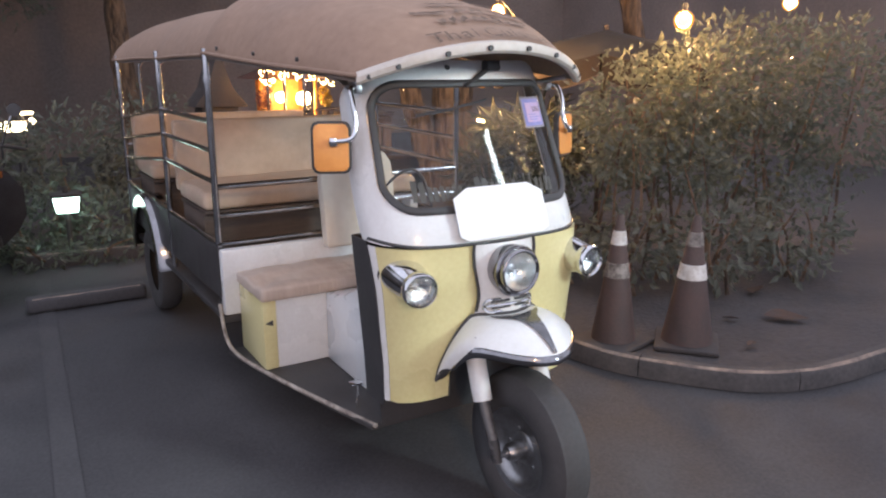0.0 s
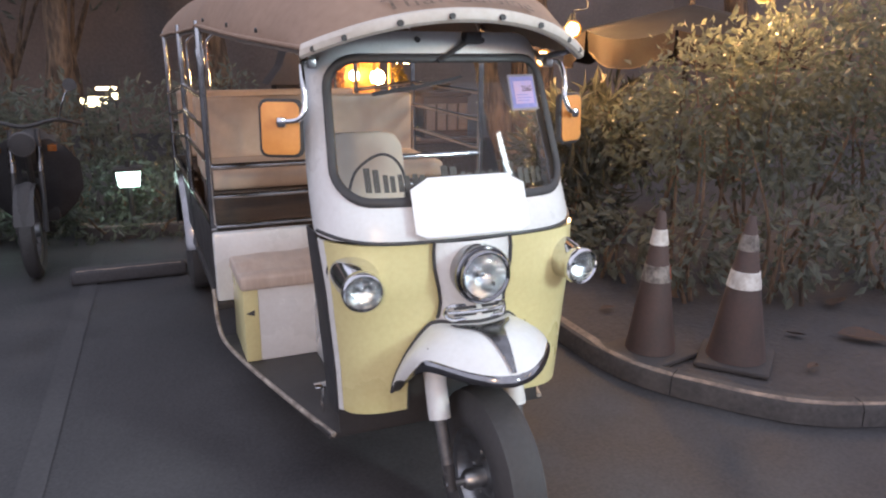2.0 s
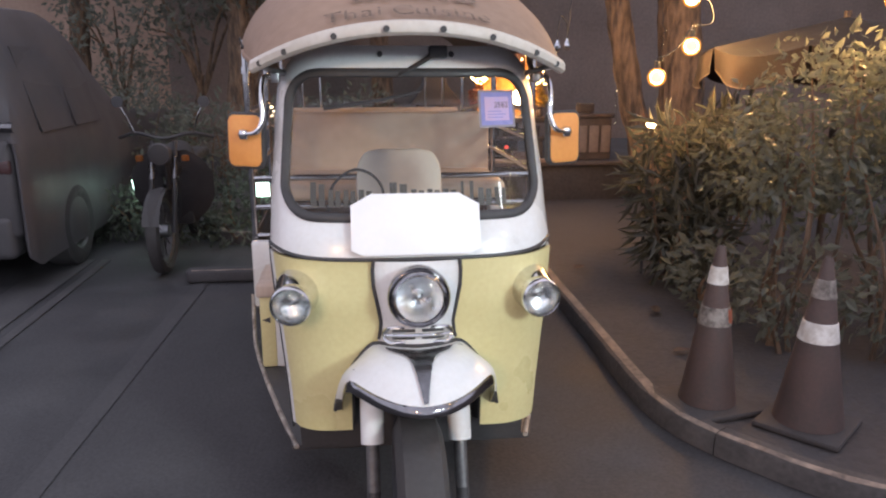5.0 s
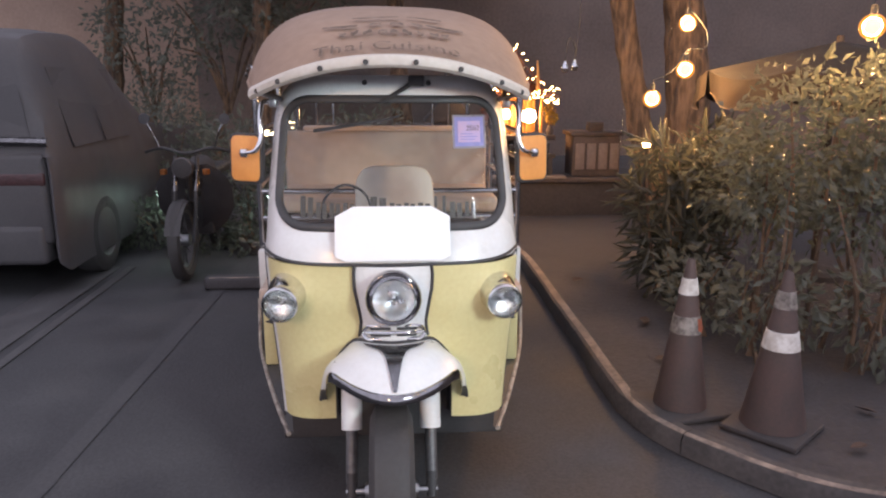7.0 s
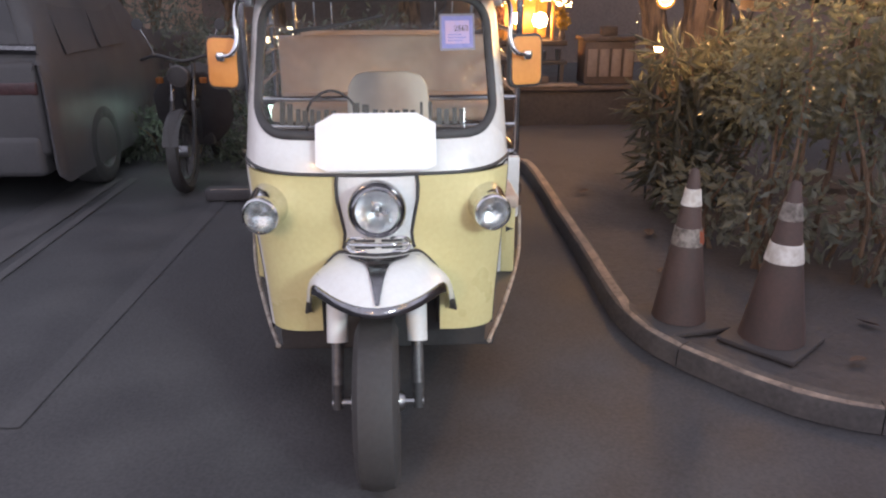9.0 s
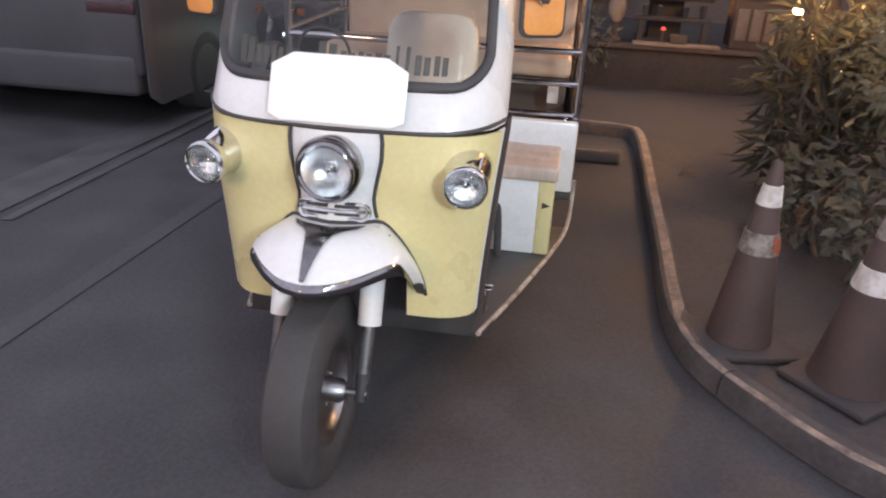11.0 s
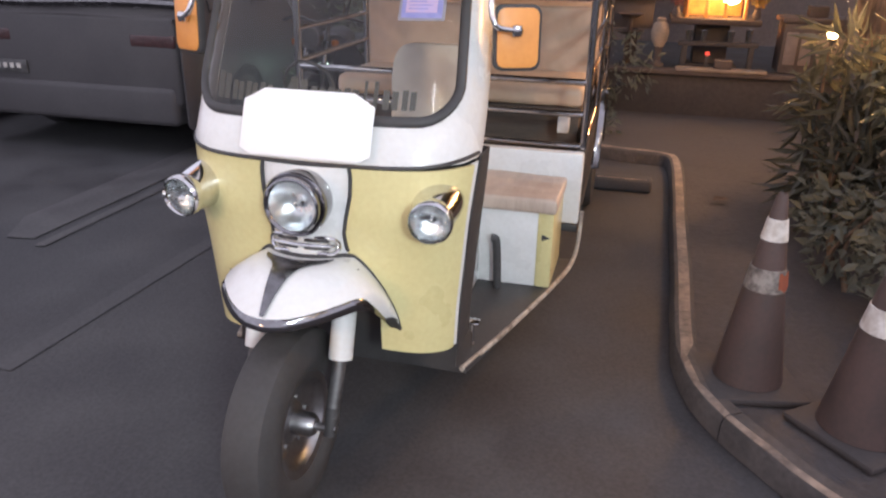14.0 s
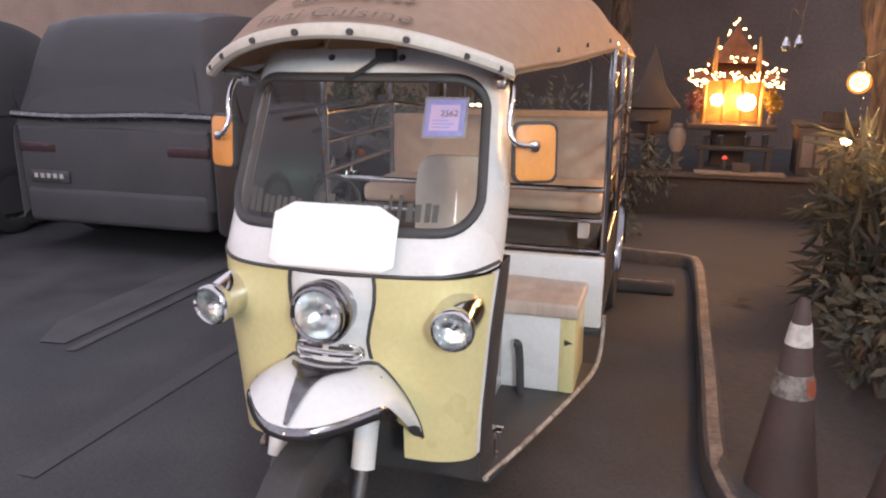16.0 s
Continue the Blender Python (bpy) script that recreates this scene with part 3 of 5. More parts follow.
# front mudguard: a beak from the nose to a chrome rim
ROOT = smooth_path([(0, 0, 0.748), (0.06, 0, 0.748), (0.128, 0, 0.739), (0.170, 0, 0.700), (0.207, 0, 0.645), (0.229, 0, 0.600), (0.247, 0, 0.553), (0.256, 0, 0.505)], 6)
RIM = smooth_path([(0, -0.214, 0.664), (0.06, -0.197, 0.665), (0.118, -0.154, 0.669), (0.163, -0.104, 0.674), (0.200, -0.054, 0.674), (0.220, -0.008, 0.650), (0.230, 0.055, 0.590), (0.234, 0.135, 0.512)], 6)


def along(line, t):
    f = min(t, 0.99999) * (len(line) - 1)
    i = int(f)
    return line[i].lerp(line[i + 1], f - i)


def guard(u, v):
    """u across -1..1, v from the body to the rim."""
    a, b = along(ROOT, abs(u)).copy(), along(RIM, abs(u)).copy()
    a.y = on_nose(a.x, a.z, -0.002).y if a.x < seam(a.z) else skin(a.x, a.z).y - 0.002
    if u < 0:
        a.x, b.x = -a.x, -b.x
    p = a.lerp(b, v)
    p.z += 0.040 * math.sin(math.pi * v ** 1.15) * (1 - abs(u) ** 2)
    p.x *= 1 + 0.04 * math.sin(math.pi * v)
    return p


MUD = part("mudguard", sheet([[guard(-1 + 2 * k / 40, j / 12) for k in range(41)] for j in range(13)], 0.006), WHITE, TUK, "white beak-shaped front mudguard")
part("mudguard_rim", sheet([[guard(-1 + 2 * k / 40, 1.0) + Vector((0, dy, dz)) * (1 - 0.75 * abs(-1 + k / 20) ** 5) for k in range(41)] for dy, dz in ((0.014, 0.009), (0.002, 0.006), (-0.006, -0.004), (-0.006, -0.018), (0.002, -0.026))], 0.004), DARKCHROME, MUD, "chrome rim")
for sd in (-1, 1):
    part("mudguard_tab", sheet([[guard(sd * (0.90 + 0.105 * k / 5), j / 4) + Vector((0, -0.006, 0.0)) for k in range(6)] for j in range(5)], 0.004), BLACK, MUD, "black end tab")
part("mudguard_piping", tube([guard(-1 + 2 * k / 40, 0.0) + Vector((0, -0.007, 0.003)) for k in range(41)], 0.006, 8), BLACK, MUD)
flash = []
for j in range(11):
    v = 0.15 + 0.80 * j / 10
    half = lerp(j / 10, (0, 0.222), (0.08, 0.215), (0.16, 0.135), (0.28, 0.090), (0.5, 0.060), (1, 0.014))
    flash.append([guard(half * (k / 4 - 1), v) + Vector((0, -0.006, 0.006)) for k in range(9)])
part("chrome_flash", sheet(flash, 0.003), FLASH, MUD, "chrome arrow ornament")

for u, v, r in ((0.40, 0.28, 0.0022), (-0.5, 0.66, 0.0014)):
    p = guard(u, v)
    part("paint_chip", lathe([(0, -0.002), (r, -0.001), (r * 0.8, 0.002), (0, 0.003)], 8, Matrix.Translation(p + Vector((0, -0.004, 0.004)))), BLACK, MUD, "dark chip in the paint")

# fork and front wheel
HUB = Vector((-0.012, -0.085, 0.283))
for sd in (-1, 1):
    x = sd * 0.131 - 0.012
    fk = part("fork_cover", tube([(x, 0.075, 0.66), (x, 0.005, 0.463), (x, 0.004, 0.46)], 0.035, 18), WHITE, TUK, "white painted fork cover")
    part("fork_leg", tube([(x, 0.01, 0.48), (x, HUB.y + 0.012, 0.31)], 0.020, 14), DULL, fk)
    part("fork_foot", tube([(x, HUB.y + 0.02, 0.34), (x, HUB.y - 0.005, 0.262)], 0.0185, 12), DARK, fk)
part("axle", tube([(HUB.x - 0.15, HUB.y, HUB.z), (HUB.x + 0.15, HUB.y, HUB.z)], 0.012, 12), STEEL, TUK)


def wheel(at, r, w, rim_r, axis="x"):
    m = Matrix.Translation(at) @ Euler((0, radians(90), 0)).to_matrix().to_4x4()
    prof = [(rim_r, -w * 0.36), (rim_r + 0.012, -w * 0.44), (rim_r + 0.05, -w * 0.5), (r - 0.045, -w * 0.49), (r - 0.018, -w * 0.40)]
    for k in range(9):
        c = -0.36 + 0.72 * k / 8
        prof.append((r - 0.010 * (c / 0.36) ** 2 - (0.003 if k % 2 else 0.0), w * c))
    prof += [(r - 0.018, w * 0.40), (r - 0.045, w * 0.49), (rim_r + 0.05, w * 0.5), (rim_r + 0.012, w * 0.44), (rim_r, w * 0.36)]
    ty = part("tyre", lathe(prof, 56, m), TYRE, TUK, "black ribbed tyre")
    rim = part("rim", lathe([(0.0, -w * 0.16), (0.05, -w * 0.16), (0.06, -w * 0.11), (rim_r * 0.70, -w * 0.16), (rim_r * 0.84, -w * 0.24), (rim_r * 0.90, -w * 0.36), (rim_r + 0.006, -w * 0.40), (rim_r + 0.006, w * 0.40), (rim_r * 0.90, w * 0.36), (rim_r * 0.84, w * 0.24), (rim_r * 0.70, w * 0.16), (0.06, w * 0.11), (0.05, w * 0.16), (0, w * 0.16)], 44, m), STEEL, ty, "grey steel rim")
    part("hub", lathe([(0.0, -w * 0.62), (0.024, -w * 0.62), (0.034, -w * 0.5), (0.036, w * 0.5), (0.024, w * 0.62), (0, w * 0.62)], 24, m), STEEL, ty)
    for k in range(5):
        a = 2 * math.pi * k / 5
        part("wheel_bolt", tube([Vector(at) + Vector((s * w * 0.17, 0.074 * math.cos(a), 0.074 * math.sin(a))) for s in (-1, 1)], 0.007, 6), STEEL, ty)
    return ty


for sd in (-1, 1):
    rows = [[Vector((sd * (0.202 + 0.012 * math.sin(math.pi * k / 5)), 0.128 + 0.035 * k, z - 0.012 * k)) for k in range(6)] for z in (0.44, 0.52, 0.60, 0.66)]
    part("wheel_well", sheet(rows, 0.006), BLACK, TUK, "black inner wheel well panel")
wheel(HUB, 0.283, 0.142, 0.150)
part("fork_yoke", box(-0.16, 0.16, 0.045, 0.10, 0.60, 0.65, 0.01), DARK, TUK)

# floor, sills
FLOOR_OUT = [(0.415, 0.335), (0.60, 1.03), (0.665, 1.36)]
fl = [(-x, y) for x, y in FLOOR_OUT[::-1]] + FLOOR_OUT
part("floor_plate", prism(fl, 0.265, 0.288, 0.003, "z"), DARK, TUK, "dark worn floor plate")
for sd in (-1, 1):
    part("sill_tube", tube(smooth_path([(sd * 0.40, 0.33, 0.283), (sd * 0.50, 0.66, 0.283), (sd * 0.60, 1.03, 0.285), (sd * 0.655, 1.26, 0.30), (sd * 0.672, 1.36, 0.36), (sd * 0.675, 1.41, 0.50)], 6), 0.0095, 10), SILL, TUK, "worn pale sill tube")

# console between the leg shield and the seat
CON = [(1.021, 0.288), (0.345, 0.288), (0.338, 0.98), (0.42, 0.97), (0.52, 0.86), (0.70, 0.70), (0.86, 0.63), (1.021, 0.606)]
part("console", prism(CON, -0.305, 0.305, 0.014, "x"), WHITE, TUK, "white inner console")
part("steering_column", tube([(0, 0.44, 0.93), (0.0, 0.56, 1.03)], 0.022, 12), BLACK, TUK)
part("handlebar", tube(smooth_path([(-0.30, 0.62, 1.02), (-0.2, 0.58, 1.01), (0, 0.55, 0.99), (0.2, 0.58, 1.01), (0.30, 0.62, 1.02)], 6), 0.011, 10), BLACK, TUK, "black handlebar")
part("brake_cable", tube(smooth_path([(-0.27, 0.55, 1.06), (-0.25, 0.50, 1.16), (-0.17, 0.47, 1.215), (-0.09, 0.50, 1.16), (-0.07, 0.46, 1.02)], 8), 0.005, 8), BLACK, TUK)
part("hand_lever", tube(smooth_path([(0.392, 0.97, 0.29), (0.387, 0.97, 0.40), (0.382, 0.968, 0.475), (0.376, 0.966, 0.500), (0.362, 0.962, 0.503)], 5), 0.016, 10), BLACK, TUK, "black bent hand lever")
for x, y in ((0.406, 0.460), (-0.400, 0.495)):
    part("pedal", join(box(x - 0.028, x + 0.022, y - 0.02, y + 0.022, 0.388, 0.397, 0.004), tube([(x, y, 0.288), (x, y, 0.39)], 0.006, 8)), CHROME, TUK, "small chrome pedal")

# driver's seat
part("seat_box", box(-0.535, 0.535, 1.022, 1.36, 0.288, 0.615, 0.008), WHITE, TUK, "white seat box front")
for sd in (-1, 1):
    x0, x1 = sorted((sd * 0.531, sd * 0.596))
    sc = part("seat_box_side", box(x0, x1, 1.018, 1.36, 0.288, 0.618, 0.012), YELLOW, TUK, "pale yellow seat box side")
    tri = prism([(sd * 0.552, 0.492), (sd * 0.586, 0.505), (sd * 0.552, 0.518)], 1.0145, 1.0175)
    part("arrow_mark", tri, BLACK, sc, "small dark arrowhead mark")


def cushion(x0, x1, y0, y1, z0, z1, crown=0.015, n=14, edge=0.028, crease=0.004):
    """A padded cushion with a rounded edge and a soft crown."""
    bm = box(x0, x1, y0, y1, z0, z1, min(edge, (z1 - z0) * 0.42), 3)
    bmesh.ops.subdivide_edges(bm, edges=[e for e in bm.edges if e.calc_length() > 0.15], cuts=n, use_grid_fill=True)
    for v in bm.verts:
        u, w = (v.co.x - x0) / (x1 - x0) * 2 - 1, (v.co.y - y0) / (y1 - y0) * 2 - 1
        k = max(0, 1 - u * u) * max(0, 1 - w * w)
        if v.co.z > (z0 + z1) / 2:
            v.co.z += crown * k ** 0.5 + crease * noise.noise(Vector((v.co.x * 6, v.co.y * 16, 0)))
    return bm


part("driver_cushion", cushion(-0.605, 0.605, 0.995, 1.36, 0.608, 0.666, 0.006, 18, 0.013, 0.009), CUSHION, TUK, "creased beige vinyl cushion")
BK = prism([(-0.19, 0.0), (0.19, 0.0), (0.195, 0.32), (0.187, 0.395), (0.155, 0.445), (0.10, 0.460), (-0.10, 0.460), (-0.155, 0.445), (-0.187, 0.395), (-0.195, 0.32)], -0.035, 0.035, 0.016)
BK.transform(Matrix.Translation((0.02, 1.335, 0.725)) @ Euler((radians(-6), 0, 0)).to_matrix().to_4x4())
part("driver_backrest", BK, CREAM, TUK, "rounded cream vinyl driver backrest")
part("bulkhead", box(-0.665, 0.665, 1.362, 1.415, 0.45, 0.765, 0.012), WHITE, TUK, "white bulkhead panel")

# passenger body
for sd in (-1, 1):
    x0, x1 = sorted((sd * 0.63, sd * 0.668))
    part("body_side", box(x0, x1, 1.41, 3.62, 0.52, 0.77, 0.01), DARK, TUK, "dark lower body side")
    x0, x1 = sorted((sd * 0.58, sd * 0.70))
    rows = []
    for k in range(15):
        a = math.pi * k / 14
        y, z = 3.05 - 0.42 * math.cos(a), 0.36 + 0.42 * math.sin(a)
        inner, outer = (x0, x1) if sd > 0 else (x1, x0)
        low = Vector((outer, 3.05 - 0.33 * math.cos(a), 0.36 + 0.33 * math.sin(a)))
        rows.append([Vector((inner, y, z)), Vector((outer - sd * 0.02, y, z)), Vector((outer, 3.05 - 0.41 * math.cos(a), 0.36 + 0.41 * math.sin(a))), low])
    part("rear_mudguard", sheet(rows, 0.01), DARKCHROME, TUK, "dark chrome rear mudguard")
    m = Matrix.Translation((sd * 0.60, 3.05, 0.283)) @ Euler((0, radians(90), 0)).to_matrix().to_4x4()
    rt = part("tyre", lathe([(0.15, -0.05), (0.20, -0.07), (0.265, -0.06), (0.283, -0.03), (0.283, 0.03), (0.265, 0.06), (0.20, 0.07), (0.15, 0.05), (0.05, 0.02), (0, 0.02)], 36, m), TYRE, TUK, "black rear tyre")
part("passenger_floor", box(-0.66, 0.66, 1.40, 3.66, 0.40, 0.435, 0.006), DARK, TUK)
part("rear_panel", box(-0.66, 0.66, 3.62, 3.66, 0.43, 0.80, 0.008), DARK, TUK)


def bench(y_back, top):
    part("bench_base", box(-0.60, 0.60, y_back - 0.48, y_back - 0.05, 0.435, 0.84, 0.006), BENCHWOOD, TUK, "dark brown bench base")
    part("bench_cushion", cushion(-0.615, 0.615, y_back - 0.56, y_back - 0.05, 0.868, 0.962), VINYL, TUK, "tan vinyl bench cushion")
    part("bench_board", box(-0.61, 0.61, y_back - 0.55, y_back - 0.05, 0.845, 0.866, 0.004), WOOD, TUK)
    bk = box(-0.62, 0.62, y_back - 0.055, y_back + 0.01, 0.90, top, 0.018, 3)
    bmesh.ops.subdivide_edges(bk, edges=[e for e in bk.edges if e.calc_length() > 0.3], cuts=12, use_grid_fill=True)
    for v in bk.verts:
        v.co.y += 0.006 * noise.noise(v.co * 5)
    part("bench_backrest", bk, VINYL, TUK, "tan vinyl bench backrest")


bench(2.36, 1.290)
bench(3.56, 1.250)
part("stowed_box", box(0.515, 0.565, 1.70, 1.80, 0.77, 0.845, 0.005), WHITE, TUK)

# posts and rails
POSTS = ((0.652, 1.44, 0.45, 1.66), (0.658, 2.38, 0.45, 1.66), (0.664, 3.59, 0.45, 1.64))
for sd in (-1, 1):
    for x, y, z0, z1 in POSTS:
        ps = part("post", tube([(sd * x, y, z0), (sd * x, y, z1)], 0.0155, 12), RAIL, TUK, "chrome roof post")
        if y < 2:
            part("post_clamp", tube([(sd * x, y, 1.515), (sd * x, y, 1.545)], 0.021, 12), RAIL, ps)
    for z, zr in ((1.071, 0.956), (1.212, 1.091), (1.345, 1.232)):
        part("side_rail", tube([(sd * 0.652, 1.44, z), (sd * 0.658, 2.38, z + 0.004), (sd * 0.664, 3.59, zr)], 0.0125, 10), RAIL, TUK, "chrome side rail")
    part("side_rail", tube([(sd * 0.652, 1.42, 0.78), (sd * 0.658, 2.38, 0.78), (sd * 0.664, 3.59, 0.79)], 0.0125, 10), RAIL, TUK, "chrome side rail")
    # thin stays behind the rear bench, hooked inwards under the roof
    for x in (0.39, 0.52):
        part("rear_stay", tube(smooth_path([(sd * x, 3.64, 0.8), (sd * x, 3.64, 1.2), (sd * x, 3.64, 1.53), (sd * (x - 0.015), 3.63, 1.59), (sd * (x - 0.06), 3.61, 1.63)], 5), 0.0095, 8), RAIL, TUK, "thin hooked chrome stay")
for z in (1.048, 0.914, 0.778):
    part("cross_rail", tube([(-0.652, 1.44, z), (0.652, 1.44, z)], 0.0135, 10), RAIL, TUK, "chrome cross rail")
part("cross_rail", tube([(-0.664, 3.60, 1.04), (0.664, 3.60, 1.04)], 0.012, 10), RAIL, TUK)


# roof
def roof_edge(y):
    return lerp(y, (0.285, 0.462), (0.66, 0.540), (1.45, 0.662), (2.4, 0.674), (3.68, 0.688))


def roof_point(u, y, sink=0.0):
    """u -1..1 from edge to edge, y along the tuk-tuk (the front lip is swept back)."""
    t = abs(u)
    ze = lerp(y, (0.285, 1.574), (0.66, 1.584), (1.45, 1.640), (2.4, 1.625), (3.68, 1.615))
    zc = lerp(y, (0.10, 1.668), (0.36, 1.760), (0.80, 1.872), (1.30, 1.930), (1.47, 1.940), (3.2, 1.925), (3.68, 1.875)) - sink
    hw = roof_edge(y)
    x = (hw - sink * 0.3) * (1 - (1 - t) ** 1.9) ** 0.95
    # shoulders: nearly flat on top, falling steeply at the edge
    k = min(1.0, x / (hw - sink * 0.3))
    drop = 0.22 * k ** 2 + 0.78 * (1 - (1 - k ** 5.2) ** 0.75)
    p = Vector((math.copysign(x, u), y, zc + (ze - zc) * drop))
    return p


def lip(u):
    """The front edge of the roof, swept back from the middle."""
    s = math.sin(u * math.pi / 2)
    x = 0.462 * s
    return Vector((x, 0.098 + 0.180 * abs(s) ** 2.3, 1.664 - 0.104 * abs(s) ** 2.1))


NU = 48


def roof_front():
    rows = []
    first = [roof_point(-1 + 2 * k / NU, 0.66) for k in range(NU + 1)]
    for v in (0.0, 0.2, 0.4, 0.6, 0.8):
        row = []
        for k in range(NU + 1):
            a, b = lip(-1 + 2 * k / NU), first[k]
            p = a.lerp(b, v)
            p.z += 0.035 * math.sin(math.pi * v) * (1 - (abs(-1 + 2 * k / NU)) ** 4)
            row.append(p)
        rows.append(row)
    for y in (0.66, 0.8, 0.95, 1.1, 1.25, 1.38, 1.45, 1.475):
        row = []
        for k in range(NU + 1):
            p = roof_point(-1 + 2 * k / NU, y)
            p.z += 0.006 * noise.noise(p * 3.0) - (0.008 if y > 1.47 else 0)
            row.append(p)
        rows.append(row)
    return rows


def roof_rear():
    rows = []
    for y in (1.40, 1.6, 1.8, 2.0, 2.2, 2.38, 2.6, 2.85, 3.1, 3.35, 3.5, 3.62, 3.68):
        row = []
        for k in range(NU + 1):
            p = roof_point(-1 + 2 * k / NU, y, 0.035)
            p.z += 0.008 * noise.noise(p * 2.4) - 0.012 * math.sin(math.pi * (y - 2.38) / 1.2) ** 2 * (1 - abs(p.x))
            row.append(p)
        rows.append(row)
    return rows


ROOF_ROWS = roof_front()
REAR_ROWS = roof_rear()
ROOF = part("roof_canvas", sheet(ROOF_ROWS), CANVAS, TUK, "tan canvas front canopy with faded print")
REAR = part("roof_canvas", sheet(REAR_ROWS), CANVAS, TUK, "tan canvas rear roof")
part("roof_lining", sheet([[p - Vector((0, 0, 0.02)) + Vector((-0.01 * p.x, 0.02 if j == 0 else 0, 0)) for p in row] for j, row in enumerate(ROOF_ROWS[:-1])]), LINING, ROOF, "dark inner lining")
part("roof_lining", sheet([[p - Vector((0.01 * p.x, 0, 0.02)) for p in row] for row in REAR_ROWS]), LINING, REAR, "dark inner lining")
part("roof_lip", sheet([[lip(-1 + 2 * k / NU) + Vector((0.02 * o * math.sin((-1 + 2 * k / NU) * 1.5), dy, dz)) for k in range(NU + 1)] for o, dy, dz in ((0, 0.02, 0.012), (0.3, -0.004, 0.008), (0.6, -0.010, -0.004), (0.6, -0.008, -0.022), (0.3, 0.002, -0.030), (0, 0.02, -0.030))], 0.004), LIP, ROOF, "pale rolled roof lip")
for sd in (-1, 1):
    for rws, own in ((ROOF_ROWS, ROOF), (REAR_ROWS, REAR)):
        part("roof_hem", tube([row[0 if sd < 0 else -1] for row in rws], 0.008, 8), CANVAS, own)
    for y in (0.62, 0.95, 1.28):
        p = roof_point(sd, y)
        part("eyelet", tube([p + Vector((sd * 0.004, 0, 0.03)), p + Vector((sd * 0.012, 0, 0.03))], 0.008, 10), DARK, ROOF)
for u in (-0.575, -0.318, -0.108, 0.108, 0.318, 0.575, -0.80, 0.80):
    p = lip(u)
    part("rivet", tube([p + Vector((0, -0.008, -0.012)), p + Vector((0, -0.018, -0.012))], 0.009, 10), DARK, ROOF, "dark rivet")
for y, w in ((1.44, 0.655), (2.38, 0.675)):
    part("roof_bow", tube([roof_point(-1 + 2 * k / 24, y, 0.035) * 1.0 - Vector((0, 0, 0.03)) for k in range(1, 24)], 0.011, 8), STEEL, TUK)
for sd in (-1, 1):
    part("roof_strut", tube([(sd * 0.39, 0.43, 1.53), (sd * 0.45, 0.33, 1.552)], 0.010, 8), STEEL, TUK)
    part("front_frame", tube(smooth_path([(sd * 0.425, 0.44, 1.52), (sd * 0.44, 0.6, 1.56), (sd * 0.60, 1.3, 1.63), (sd * 0.652, 1.44, 1.645)], 5), 0.010, 8), STEEL, TUK)


# faded print on the roof front
def on_roof(x, z):
    """A point on the sloping roof front; z runs up the slope from the lip."""
    a = lip(0.0)
    k = x / 0.462
    p = Vector((x, 0.098 + 0.180 * abs(k) ** 2.3, 1.664 - 0.104 * abs(k) ** 2.1))
    q = roof_point(math.copysign(1 - (1 - min(0.99, (abs(x) / roof_edge(0.66)) ** (1 / 0.95))) ** (1 / 1.9), x), 0.66)
    t = z / 0.58
    r = p.lerp(q, t)
    r.z += 0.035 * math.sin(math.pi * t) + 0.012
    r.y -= 0.004
    return r


pen = -0.262
for ch, adv in zip("Thai Cuisine", (0.052, 0.048, 0.045, 0.022, 0.026, 0.058, 0.048, 0.022, 0.040, 0.022, 0.048, 0.044)):
    if ch != " ":
        b = letters(ch, 0.085)
        for v in b.verts:
            v.co = on_roof(pen + 0.012 + adv / 2 + v.co.x * 1.05, 0.055 + v.co.z)
        part("roof_letter", b, PRINT, ROOF, "faded printed letter", smooth=False)
    pen += adv
for zz, row in ((0.15, ((-0.17, 0.025), (-0.13, 0.025), (-0.09, 0.03), (-0.04, 0.03), (0.0, 0.025), (0.04, 0.03), (0.09, 0.02), (0.13, 0.03), (0.17, 0.025))), (0.23, ((-0.23, 0.12), (-0.07, 0.04), (0.0, 0.045), (0.07, 0.04), (0.12, 0.13))), (0.33, ((-0.13, 0.16), (0.06, 0.12)))):
    for x, w in row:
        h = 0.028 if w < 0.06 else 0.018
        part("roof_print", sheet([[on_roof(x + w * k / 4, zz + h * j + 0.01 * math.sin(k + 20 * x)) for k in range(5)] for j in (0, 1)], 0.0008), PRINT, ROOF)

# wiper
part("wiper", join(tube([(0.085, 0.315, 1.597), (0.04, 0.312, 1.565), (-0.035, 0.300, 1.522)], 0.011, 8, 0.008, flat=0.6), box(0.06, 0.115, 0.30, 0.345, 1.575, 1.612, 0.006), tube([(-0.262, 0.262, 1.428), (-0.13, 0.256, 1.446), (0.0, 0.262, 1.470), (0.03, 0.266, 1.478)], 0.0075, 8, 0.0045, flat=0.6)), BLACK, TUK, "black wiper arm")
for x in (-0.09, 0.13):
    part("hood_bolt", tube([(x, 0.346, 1.588), (x, 0.332, 1.586)], 0.009, 8), DARK, HOOD)

